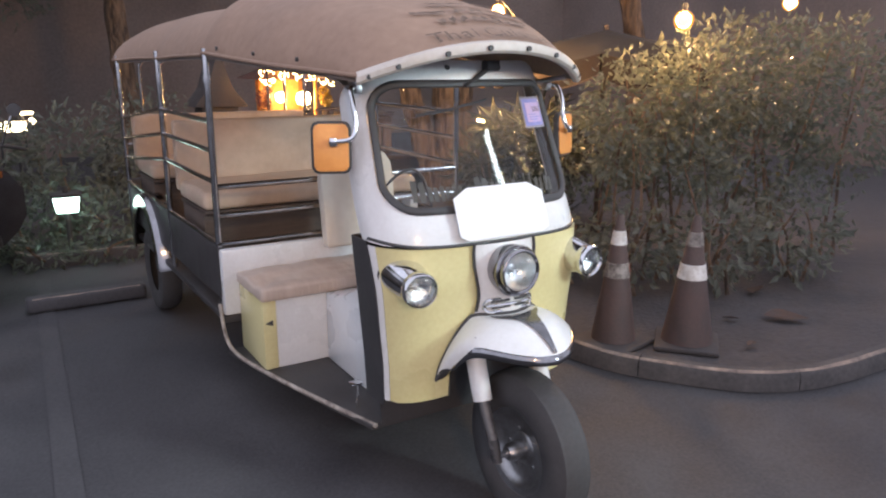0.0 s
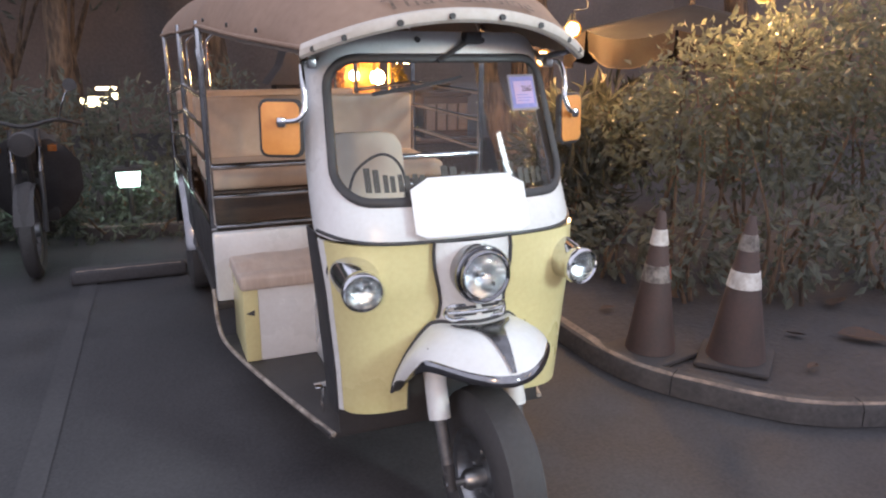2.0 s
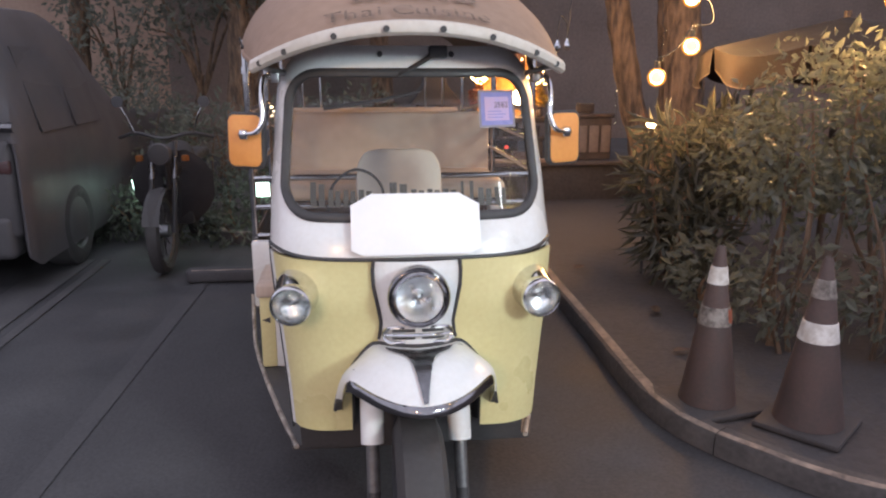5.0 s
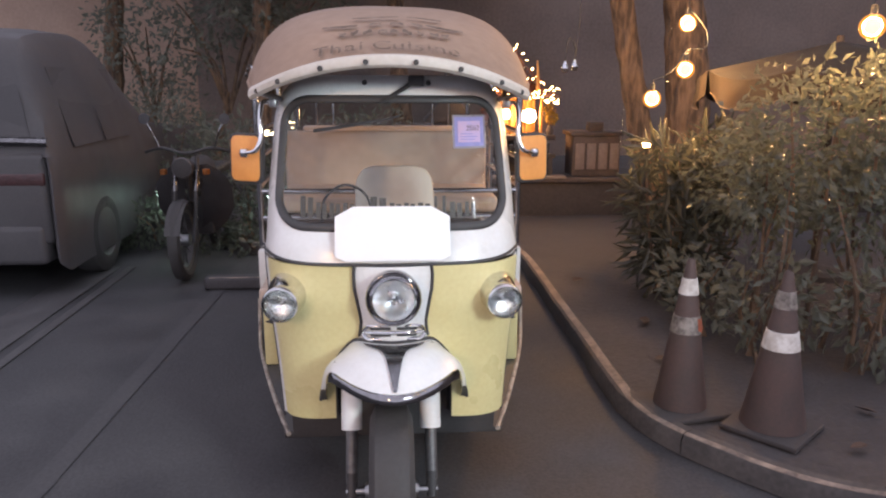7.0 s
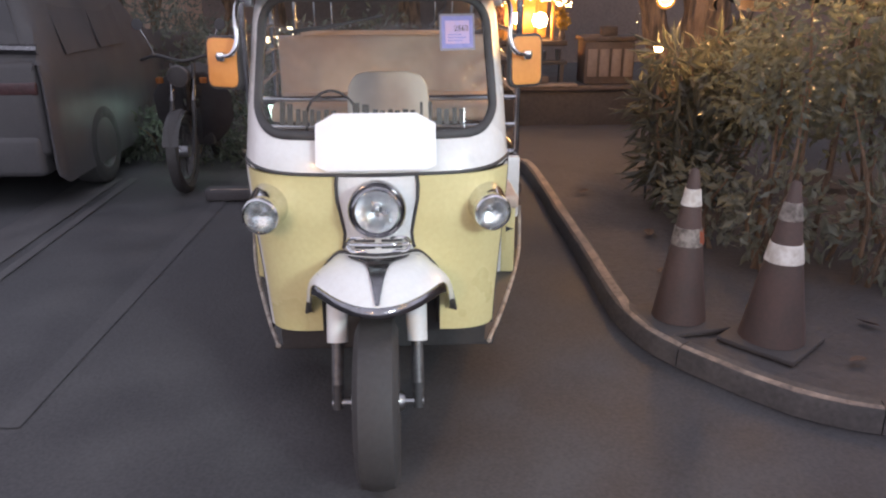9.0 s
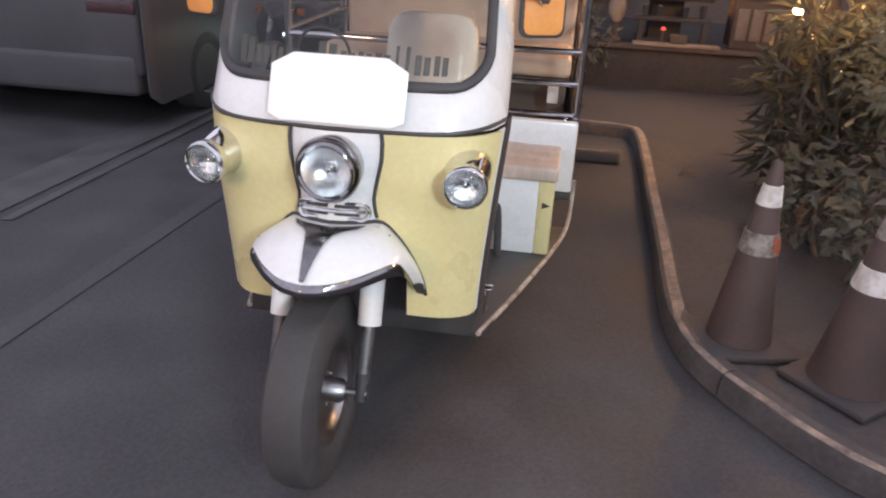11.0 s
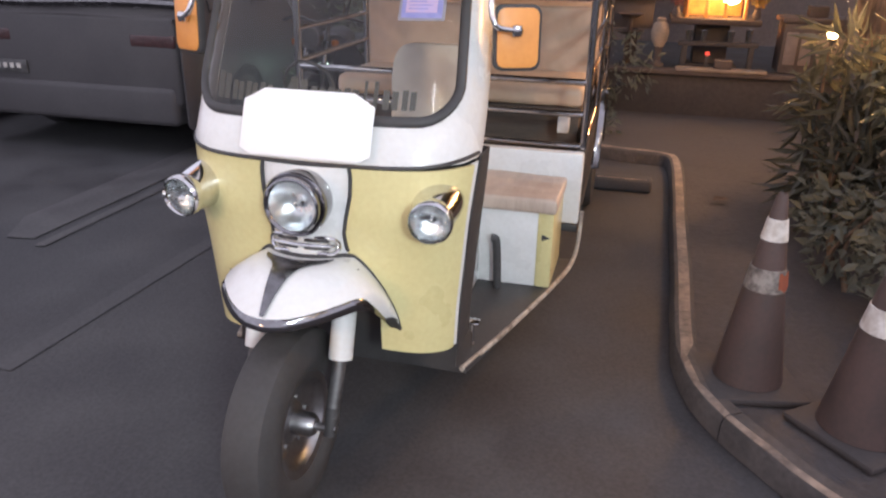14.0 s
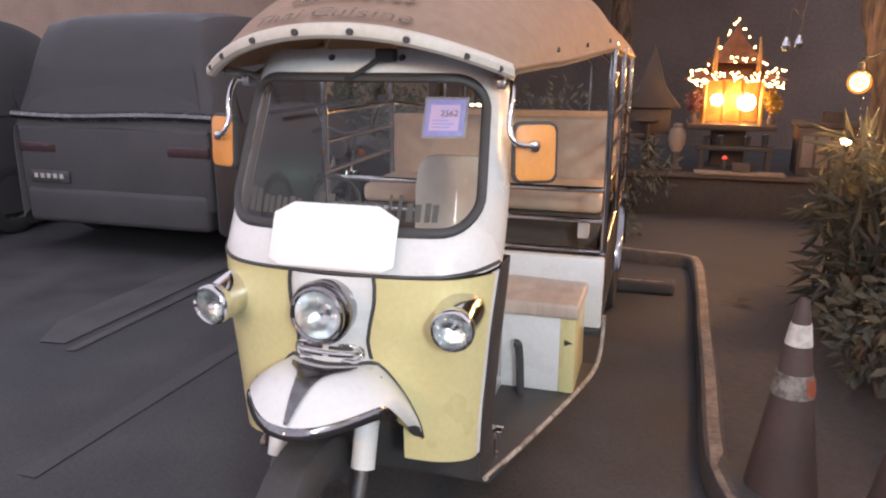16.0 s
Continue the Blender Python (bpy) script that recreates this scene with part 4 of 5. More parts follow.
# mirrors
for sd in (-1, 1):
    c = Vector((sd * 0.515, 0.395, 1.322))
    fwd = Vector((sd * 0.42, -0.90, 0.05)).normalized()
    R = fwd.to_track_quat("-Y", "Z").to_matrix().to_4x4()
    prof = [(hx * sx, hz * sz) for hx, hz, sx, sz in [(0.046, 0.089, -1, -1), (0.046, 0.089, 1, -1), (0.060, 0.083, 1, -1), (0.068, 0.068, 1, -1), (0.068, 0.068, 1, 1), (0.060, 0.083, 1, 1), (0.046, 0.089, 1, 1), (0.046, 0.089, -1, 1), (0.060, 0.083, -1, 1), (0.068, 0.068, -1, 1), (0.068, 0.068, -1, -1), (0.060, 0.083, -1, -1)]]
    fr = prism(prof, -0.002, 0.020, 0.005)
    fr.transform(Matrix.Translation(c) @ R)
    mi = part("mirror", fr, BLACK, TUK, "black rear-view mirror frame")
    fc = prism([(x * 0.87, z * 0.90) for x, z in prof], -0.006, -0.002, 0.0015)
    fc.transform(Matrix.Translation(c) @ R)
    part("mirror_back", fc, ORANGE, mi, "orange mirror back")
    kn = c + R.to_3x3() @ Vector((-sd * 0.008, -0.020, 0.020))
    part("mirror_joint", lathe([(0, -0.018), (0.014, -0.014), (0.018, 0), (0.014, 0.014), (0, 0.018)], 16, Matrix.Translation(kn)), CHROME, mi, "chrome ball joint")
    part("mirror_arm", tube(smooth_path([(sd * 0.415, 0.40, 1.515), (sd * 0.445, 0.375, 1.515), (sd * 0.452, 0.345, 1.46), (sd * 0.450, 0.335, 1.40), (sd * 0.470, 0.33, 1.355), kn], 6), 0.0085, 10), CHROME, TUK, "bent chrome mirror arm")
    part("arm_bracket", box(min(sd * 0.40, sd * 0.425), max(sd * 0.40, sd * 0.425), 0.38, 0.42, 1.50, 1.53, 0.004), STEEL, TUK)


# the rear stands a little askew of the front
for ob in TUK.children_recursive:
    for v in ob.data.vertices:
        v.co.x -= 0.0186 * max(0.0, v.co.y - 1.44)


# ---- parking bay ----
def strip(x0, y0, x1, y1, w, name, label, z=0.002):
    d = Vector((x1 - x0, y1 - y0, 0))
    n = Vector((-d.y, d.x, 0)).normalized() * w / 2
    rows = []
    k = max(2, int(d.length / 0.25))
    for i in range(k + 1):
        c = Vector((x0, y0, z)) + d * (i / k)
        j = 0.012 * noise.noise(c * 4)
        rows.append([c + n * (1 + j * 6), c, c - n * (1 - j * 5)])
    return solo(name, sheet(rows), BAYLINE, label, "road marking", kind="structure")


strip(-1.43, 0.27, -1.30, 4.2, 0.10, "bay_line", "worn pale parking bay line on asphalt")
solo("lane_strip", prism([(-2.50, 1.42), (-2.34, 1.44), (-2.33, 4.1), (-2.66, 4.1), (-2.66, 1.72)], 0.0, 0.007, 0.003, "z"), PAINTLINE, "low worn concrete strip beside the bay", "kerb", kind="structure")
solo("lane_edge", prism([(-2.26, 1.36), (-2.20, 1.37), (-2.20, 4.1), (-2.27, 4.1)], 0.0, 0.006, 0.002, "z"), PAINTLINE, "narrow worn edge strip beside the bay", "kerb", kind="structure")


def wheel_stop(x0, x1, y):
    t = thing("wheel_stop", "low concrete wheel stop on asphalt", "wheel stop", ((x0 + x1) / 2, y, 0), "wheel stops of the bay")
    part("stop_block", box(x0, x1, y - 0.06, y + 0.06, 0.0, 0.10, 0.025, 3), BAYLINE, t)
    # pale strip that paints the glint along the stop's top edge
    part("worn_edge", tube(smooth_path([(x0 + 0.04 + (x1 - x0 - 0.08) * k / 6, y - 0.046 + 0.003 * (k % 2), 0.0935) for k in range(7)], 4), 0.006, 8), KERBPAINT_LIT, t, "pale strip painted as a glint along the top edge")
    return t


wheel_stop(0.60, 1.02, 3.46)
wheel_stop(-1.44, -0.70, 3.38)


def traffic_cone(at, turn, worn, low, high, girth=1.0):
    t = thing("traffic_cone", worn, "traffic cone", at, "cones by the kerb")
    R, H = 0.127 * girth, 0.735

    def rad(z):
        return 0.018 + (R - 0.018) * (1 - z / H)

    def ring(z0, z1, off):
        return lathe([(rad(z0) + off - 0.004, z0), (rad(z0) + off, z0 + 0.002), (rad(z1) + off, z1 - 0.002), (rad(z1) + off - 0.004, z1)], 28)
    part("cone_body", lathe([(rad(0.03), 0.03), (rad(0.3), 0.3), (rad(H - 0.01), H - 0.01), (0.014, H), (0.010, H - 0.01)], 28), CONE_RED, t, "dull red plastic body", local=True)
    part("cone_base", box(-0.17, 0.17, -0.17, 0.17, 0, 0.028, 0.010), CONE_BASE, t, local=True)
    part("sleeve", ring(0.388, 0.472, 0.003), low, t, "scuffed white sleeve", local=True)
    part("sleeve", ring(0.570, 0.648, 0.003), high, t, "scuffed white sleeve", local=True)
    if girth == 1.0:
        part("orange_scuff", sheet([[Vector(((rad(z) + 0.006) * math.cos(a), (rad(z) + 0.006) * math.sin(a), z + 0.008 * math.sin(9 * a))) for a in (radians(-75 + 8 * k) for k in range(9))] for z in (0.402, 0.43, 0.458)], 0.0008), CONE_ORANGE, t, "orange patch where the sleeve has worn away", local=True)
    t.rotation_euler = (0, 0, radians(turn))
    return t


traffic_cone((1.362, 0.885, 0.075), 12, "dull red traffic cone with a clean upper sleeve", CONE_GRIMY, CONE_WHITE)
traffic_cone((1.695, 0.65, 0.075), 40, "scuffed red traffic cone with a grimy upper sleeve", CONE_WHITE, CONE_GRIMY, 1.14)


# dry leaves that lie on the soil
def dry_leaf(x, y, z, length, turn, roll):
    rows = []
    for k in range(9):
        u = k / 8
        w = length * 0.22 * math.sin(math.pi * u ** 0.8) + 0.002
        c = Vector((length * (u - 0.5), 0.03 * length * math.sin(5 * u), 0.12 * length * (u - 0.5) ** 2 + 0.006))
        rows.append([c + Vector((0, w * q, 0.35 * w * abs(q))) for q in (-1, -0.5, 0, 0.5, 1)])
    bm = sheet(rows, 0.001)
    bm.transform(Matrix.Translation((x, y, z)) @ Euler((radians(roll), 0, radians(turn))).to_matrix().to_4x4())
    return solo("dry_leaf", bm, DRYLEAF, "curled dry brown leaf on the soil", "leaf", "dry leaves on the soil")


for q in ((2.50, 0.58, 0.098, 0.26, -40, 12), (2.83, 1.02, 0.10, 0.22, 25, -15), (1.62, 2.1, 0.098, 0.14, 70, 8), (1.50, 1.45, 0.096, 0.11, 10, 0), (2.2, 0.75, 0.098, 0.10, 130, 20), (1.44, 3.1, 0.096, 0.12, 40, 10), (1.95, 0.42, 0.096, 0.09, 200, 0)):
    dry_leaf(*q)

# ---- plants ----
def leaf_cloud(name, lumps, count, size, mat, parent, seed, narrow=0.45, droop=0.3):
    """Leaves scattered near the surface of lumps (centre, radii)."""
    rng = np.random.default_rng(seed)
    vol = np.array([r[0] * r[1] * r[2] for _, r in lumps]) ** 0.75
    pick = rng.choice(len(lumps), count, p=vol / vol.sum())
    cs = np.array([c for c, _ in lumps])[pick]
    rs = np.array([r for _, r in lumps])[pick]
    d = rng.normal(size=(count, 3))
    d /= np.linalg.norm(d, axis=1)[:, None]
    rad = rng.uniform(0.25, 1.0, count) ** 0.45 * rng.uniform(0.8, 1.12, count)
    pos = cs + d * rs * rad[:, None]
    ax = d + rng.normal(size=(count, 3)) * 0.8
    ax[:, 2] -= droop
    ax /= np.linalg.norm(ax, axis=1)[:, None]
    sd = np.cross(ax, rng.normal(size=(count, 3)))
    sd /= np.linalg.norm(sd, axis=1)[:, None]
    up = np.cross(ax, sd)
    L = size * rng.uniform(0.6, 1.35, count)[:, None]
    W = L * narrow * 0.5
    v = np.empty((count, 5, 3))
    v[:, 0] = pos
    v[:, 1] = pos + ax * L * 0.45 + sd * W + up * L * 0.08
    v[:, 2] = pos + ax * L * 0.5
    v[:, 3] = pos + ax * L * 0.45 - sd * W + up * L * 0.08
    v[:, 4] = pos + ax * L + up * L * -0.10
    base = np.arange(count)[:, None] * 5
    f = np.concatenate([base + np.array([0, 2, 1]), base + np.array([0, 3, 2]), base + np.array([2, 4, 1]), base + np.array([2, 3, 4])])
    me = bpy.data.meshes.new(name)
    me.from_pydata(v.reshape(-1, 3).tolist(), [], f.tolist())
    me.materials.append(mat)
    ob = new(name, me)
    ob.parent = parent
    if parent.type == "EMPTY":
        ob.matrix_parent_inverse = Matrix.Translation(parent.location).inverted()
    return ob


def shrub(name, label, at, lumps, count, size, mat, seed, stems=9, narrow=0.45):
    t = thing(name, label, "shrub", at)
    rng = random.Random(seed)
    st = None
    for i in range(stems):
        c, r = lumps[i % len(lumps)]
        base = Vector((c[0] + rng.uniform(-0.3, 0.3) * r[0], c[1] + rng.uniform(-0.3, 0.3) * r[1], 0.06))
        top = Vector((c[0] + rng.uniform(-0.6, 0.6) * r[0], c[1] + rng.uniform(-0.6, 0.6) * r[1], c[2] + 0.5 * r[2]))
        mid = base.lerp(top, 0.5) + Vector((rng.uniform(-0.1, 0.1), rng.uniform(-0.1, 0.1), 0))
        b = tube(smooth_path([base, mid, top], 4), 0.016, 6, 0.005)
        part("stem", b, BARK, t)
    leaf_cloud("foliage", lumps, count, size, mat, t, seed, narrow)
    return t


# big shrub beside the cones: a leafy head on bare stems
shrub("large_shrub", "tall open shrub with small glossy leaves on bare stems", (2.7, 1.9, 0.07),
      [((2.35, 1.75, 1.25), (0.50, 0.45, 0.48)), ((2.65, 1.55, 1.38), (0.45, 0.45, 0.44)), ((3.10, 1.65, 1.50), (0.5, 0.5, 0.45)), ((3.5, 1.45, 1.5), (0.55, 0.5, 0.5)),
       ((2.35, 2.2, 0.95), (0.45, 0.5, 0.4)), ((2.9, 1.8, 0.95), (0.6, 0.4, 0.4)), ((3.6, 1.7, 0.9), (0.6, 0.5, 0.45)), ((4.2, 1.4, 1.3), (0.6, 0.5, 0.7)), ((2.05, 1.55, 1.0), (0.22, 0.22, 0.2)), ((2.45, 1.25, 0.92), (0.3, 0.2, 0.18))], 9500, 0.062, LEAF, 3, 20)
shrub("broadleaf_shrub", "low sword-leaved plants lit by a bulb", (2.0, 3.0, 0.07),
      [((2.10, 3.0, 0.72), (0.36, 0.4, 0.34)), ((2.38, 2.75, 0.93), (0.36, 0.35, 0.30)), ((2.0, 2.6, 0.46), (0.28, 0.4, 0.33)), ((2.6, 3.2, 0.9), (0.4, 0.4, 0.4)), ((1.96, 2.82, 1.08), (0.20, 0.14, 0.15))], 1900, 0.19, SWORD_LEAF, 5, 10, 0.17)
shrub("low_shrub", "low dark plants behind the kerb", (1.9, 2.2, 0.07),
      [((1.90, 1.95, 0.36), (0.25, 0.4, 0.24)), ((2.05, 1.45, 0.42), (0.3, 0.3, 0.28)), ((2.6, 1.2, 0.42), (0.4, 0.3, 0.3)), ((3.3, 1.1, 0.45), (0.5, 0.3, 0.35))], 1500, 0.075, LEAF_DARK, 6, 12)
# hedge round the lantern
shrub("garden_hedge", "dark green hedge behind a lit lantern", (-1.5, 5.6, 0.07),
      [((-0.9, 5.5, 0.75), (0.6, 0.4, 0.5)), ((-1.6, 5.5, 0.75), (0.6, 0.4, 0.5)), ((-2.3, 5.8, 0.8), (0.7, 0.4, 0.6)), ((-0.2, 5.7, 0.8), (0.6, 0.4, 0.6)), ((-3.2, 8.4, 0.9), (0.8, 0.5, 0.8)), ((0.5, 5.9, 0.55), (0.5, 0.3, 0.4))], 4500, 0.10, LEAF_DARK, 9, 12, 0.35)


shrub("ground_cover", "low leafy ground cover round a lit lantern", (-1.3, 4.9, 0.07),
      [((-1.75, 4.75, 0.16), (0.35, 0.28, 0.20)), ((-1.3, 4.50, 0.12), (0.30, 0.14, 0.14)), ((-0.75, 4.48, 0.12), (0.32, 0.14, 0.13)), ((-1.35, 4.95, 0.28), (0.35, 0.22, 0.30)), ((-0.72, 4.9, 0.25), (0.32, 0.28, 0.28)), ((-0.25, 4.75, 0.18), (0.35, 0.28, 0.2)), ((-2.3, 4.9, 0.25), (0.4, 0.35, 0.3)), ((-1.05, 5.0, 0.42), (0.22, 0.16, 0.36)), ((0.3, 4.85, 0.2), (0.4, 0.3, 0.22)), ((-2.9, 5.1, 0.35), (0.5, 0.4, 0.4))], 4000, 0.085, LEAF, 14, 8, 0.35)


def tree(label, base, lean, r, crown, seed, leaves=5000, size=0.16, height=3.4):
    t = thing("tree", label, "tree", base, "trees of the garden")
    rng = random.Random(seed)
    b = Vector(base)
    top = b + Vector((lean[0], lean[1], height))
    pts = smooth_path([b, b.lerp(top, 0.35) + Vector((rng.uniform(-0.06, 0.06), rng.uniform(-0.06, 0.06), 0)), b.lerp(top, 0.7), top], 22)
    tr = tube(pts, r * 1.15, 28, r * 0.72)
    for v in tr.verts:
        q = Vector((v.co.x * 16, v.co.y * 16, v.co.z * 4))
        v.co += 0.030 * Vector((noise.noise(v.co * 4), noise.noise(v.co * 4 + Vector((9, 0, 0))), 0)) + 0.014 * Vector((noise.noise(q), noise.noise(q + Vector((5, 3, 0))), 0))
    part("trunk", tr, BARK, t, "rough brown trunk")
    lumps = []
    for i in range(7):
        a = 2 * math.pi * i / 7 + rng.uniform(-0.3, 0.3)
        e = top + Vector((math.cos(a) * crown * rng.uniform(0.5, 1), math.sin(a) * crown * rng.uniform(0.5, 1), rng.uniform(0.3, 1.6)))
        part("limb", tube(smooth_path([top - Vector((0, 0, 0.3)), top.lerp(e, 0.5) + Vector((0, 0, 0.15)), e], 4), r * 0.5, 8, r * 0.12), BARK, t)
        lumps.append((tuple(e), (crown * 0.45, crown * 0.45, crown * 0.33)))
    leaf_cloud("crown", lumps, leaves, size, LEAF_DARK, t, seed)
    return t


tree("rough-barked tree with glint dots by its trunk", (3.06, 5.6, 0.07), (-0.86, 0.1), 0.130, 1.6, 21)
tree("slim rough-barked tree with hanging bulbs", (3.24, 5.6, 0.07), (-0.14, 0.1), 0.235, 1.5, 22)
tree("dark tree behind the parked car", (-1.9, 8.2, 0.07), (0.3, 0.2), 0.14, 1.7, 23, 2600, 0.14)
tree("dark tree at the back of the garden", (-4.4, 9.5, 0.0), (0.4, 0.2), 0.16, 2.0, 24, 6000, 0.22)
tree("dark tree behind the shrine", (0.3, 9.3, 0.07), (-0.2, 0.2), 0.15, 1.9, 25, 6000, 0.22)
tree("dark tree beyond the shrubs", (5.4, 4.6, 0.07), (-0.3, 0.2), 0.14, 1.8, 26, 6000, 0.2)

tree("young dark tree with thin branches", (-2.55, 8.7, 0.07), (0.25, 0.1), 0.055, 0.95, 41, 700, 0.11, 1.35)
tree("young dark tree with thin branches", (-3.75, 9.3, 0.07), (0.2, 0.1), 0.055, 0.85, 42, 500, 0.11, 1.15)
tree("young dark tree with thin branches", (-1.55, 9.0, 0.07), (-0.1, 0.1), 0.06, 1.15, 43, 1500, 0.12, 1.5)
FT = tree("tree hung with fairy lights beside the lane", (5.6, -3.3, 0.0), (-0.4, 0.2), 0.12, 1.3, 31, 2200, 0.14, 2.6)
rng = random.Random(12)
part("fairy_lights", fairy([(5.15 + rng.gauss(0, 0.65), -2.95 + rng.gauss(0, 0.7), 3.85 + rng.gauss(0, 0.5)) for _ in range(140)], 0.026), FAIRY, FT, "warm fairy lights")["kind"] = "stuff"

# ---- terrace and shrine ----
solo("terrace", box(-0.3, 7.5, 5.95, 9.0, 0.05, 0.47, 0.01), STONE, "dark stone terrace wall", "terrace", kind="structure")
solo("terrace_coping", box(-0.34, 7.5, 5.90, 6.06, 0.472, 0.515, 0.01), COPING, "grimy stone coping on the terrace", "coping", kind="structure")
solo("pale_slab", box(1.18, 2.01, 5.885, 6.03, 0.516, 0.545, 0.006), PALESTONE, "pale stone slab on the coping below the shrine", "slab")
SX, SY = 1.50, 6.45
SH = thing("spirit_house", "small gilt spirit house outlined with warm fairy lights", "shrine", (SX, SY, 0.47))
part("pedestal", join(box(SX - 0.16, SX + 0.16, SY - 0.16, SY + 0.16, 0.47, 0.93, 0.01), box(SX - 0.26, SX + 0.26, SY - 0.26, SY + 0.26, 0.47, 0.55, 0.01)), STONE, SH, "dark pedestal")
part("platform", box(SX - 0.42, SX + 0.42, SY - 0.36, SY + 0.36, 0.93, 0.99, 0.012), WOOD, SH, "dark wooden platform")
for dx in (-0.27, -0.09, 0.09, 0.27):
    for dy in (-0.22, 0.22):
        part("column", tube([(SX + dx, SY + dy, 0.99), (SX + dx, SY + dy, 1.42)], 0.020, 10), GOLD, SH)
part("back_wall", box(SX - 0.27, SX + 0.27, SY + 0.16, SY + 0.18, 0.99, 1.42, 0.003), GOLD, SH)


def shrine_roof(z0, hw, hd, top, flare):
    rows = []
    for k in range(9):
        t = k / 8
        s = (1 - t) ** (1.0 + flare)
        rows.append([Vector((SX + hw * s * a, SY + hd * s * b, z0 + (top - z0) * t)) for a, b in ((-1, -1), (0, -1), (1, -1), (1, 0), (1, 1), (0, 1), (-1, 1), (-1, 0))])
    return sheet(rows, 0.0, True)


part("lower_roof", shrine_roof(1.42, 0.47, 0.40, 1.75, 0.5), LACQUER, SH, "dark lacquered tiered roof")
part("upper_roof", shrine_roof(1.58, 0.30, 0.27, 2.02, 0.9), LACQUER, SH, "dark lacquered spire roof")
for sd in (-1, 1):
    part("gable_finial", tube(smooth_path([(SX + sd * 0.20, SY - 0.3, 1.42), (SX + sd * 0.20, SY - 0.31, 1.65), (SX + sd * 0.19, SY - 0.30, 1.82)], 4), 0.03, 8, 0.008), GOLD, SH)
for dx, z, q in ((-0.14, 1.22, 0.85), (0.13, 1.20, 1.2)):
    part("shrine_lamp", lathe([(0, -0.07 * q), (0.055 * q, -0.05 * q), (0.07 * q, 0), (0.055 * q, 0.05 * q), (0, 0.07 * q)], 18, Matrix.Translation((SX + dx, SY - 0.20, z))), SHRINE_LAMP, SH, "glowing warm lamp")


rng = random.Random(4)
dots = []
for sd in (-1, 1):
    for k in range(24):
        dots.append((SX + sd * rng.uniform(0.26, 0.43), SY - 0.38 + rng.uniform(-0.03, 0.03), 1.44 + rng.uniform(-0.09, 0.09)))
    for k in range(9):
        t = (k + rng.random()) / 9
        dots.append((SX + sd * 0.30 * (1 - t) ** 1.1, SY - 0.34 * (1 - t) - 0.02, 1.50 + 0.52 * t + rng.uniform(-0.015, 0.015)))
for k in range(34):
    dots.append((SX + rng.uniform(-0.28, 0.26), SY - 0.40, 1.44 + rng.uniform(-0.035, 0.06)))
for k in range(9):
    dots.append((SX + rng.uniform(-0.15, 0.15), SY - 0.28, 1.61 + rng.uniform(-0.03, 0.03)))
part("fairy_lights", fairy(dots, 0.0085), FAIRY, SH, "warm fairy lights")["kind"] = "stuff"

# flower garlands at both ends of the platform
for dx, mat, label in ((0.37, FLOWER_YELLOW, "bunch of yellow offering flowers beside the shrine"), (-0.37, FLOWER_PINK, "bunch of pink offering flowers beside the shrine")):
    fl = thing("flower_bunch", label, "flowers", (SX + dx, SY - 0.27, 0.99), "offering flowers")
    part("vase", lathe([(0, 0.992), (0.03, 0.992), (0.042, 1.03), (0.026, 1.08), (0.034, 1.10), (0, 1.098)], 16, Matrix.Translation((SX + dx, SY - 0.27, 0))), COPING, fl)
    leaf_cloud("blossom", [((SX + dx, SY - 0.27, 1.20), (0.07, 0.07, 0.10)), ((SX + dx * 0.9, SY - 0.29, 1.28), (0.05, 0.05, 0.06))], 260, 0.035, mat, fl, 50, 0.8)

# glowing dots on thin threads, added to imitate glints along the two trunks
rng = random.Random(18)
for x0, z0, x1, z1, n in ((2.47, 0.98, 2.45, 1.30, 12), (2.92, 1.60, 2.88, 2.25, 17)):
    ls = thing("light_string", "row of glowing dots painted as glints by a tree trunk", "light string", (x0, 5.38, z0), "light strings on the trunks")
    pts = [(x0 + (x1 - x0) * k / (n - 1) + rng.uniform(-0.018, 0.018), 5.36 + rng.uniform(-0.02, 0.02), z0 + (z1 - z0) * k / (n - 1)) for k in range(n)]
    part("string_cable", tube(pts, 0.003, 5), BLACK, ls)
    part("tiny_lights", fairy(pts, 0.0032), FAIRY, ls, "tiny glowing dots for the glints")["kind"] = "stuff"

# things on the terrace
DS = thing("wooden_shrine", "dark wooden shrine without lights", "shrine", (0.72, 6.6, 0.47))
part("shrine_post", box(0.66, 0.78, 6.54, 6.66, 0.47, 0.85, 0.008), BLACKWOOD, DS)
part("shrine_body", box(0.52, 0.92, 6.42, 6.78, 0.85, 1.12, 0.008), BLACKWOOD, DS)
part("shrine_roof", prism([(0.42, 1.12), (1.02, 1.12), (0.86, 1.32), (0.72, 1.75), (0.58, 1.32)], 6.36, 6.84, 0.01), BLACKWOOD, DS)
POT = thing("clay_jar", "round pale clay jar on a turned foot", "jar", (0.98, 6.15, 0.515))
part("jar_foot", lathe([(0.0, 0.515), (0.07, 0.517), (0.065, 0.545), (0.035, 0.57), (0.03, 0.66), (0.045, 0.70), (0, 0.702)], 24, Matrix.Translation((1.0, 6.15, 0))), COPING, POT, "dark turned foot")
part("jar_body", lathe([(0.0, 0.702), (0.045, 0.704), (0.078, 0.77), (0.088, 0.85), (0.070, 0.92), (0.040, 0.945), (0.050, 0.97), (0.030, 0.985), (0, 0.988)], 24, Matrix.Translation((1.0, 6.15, 0))), PALESTONE, POT)
CH = thing("carved_planter", "weathered carved stone planter on the terrace", "planter", (2.40, 6.2, 0.515))
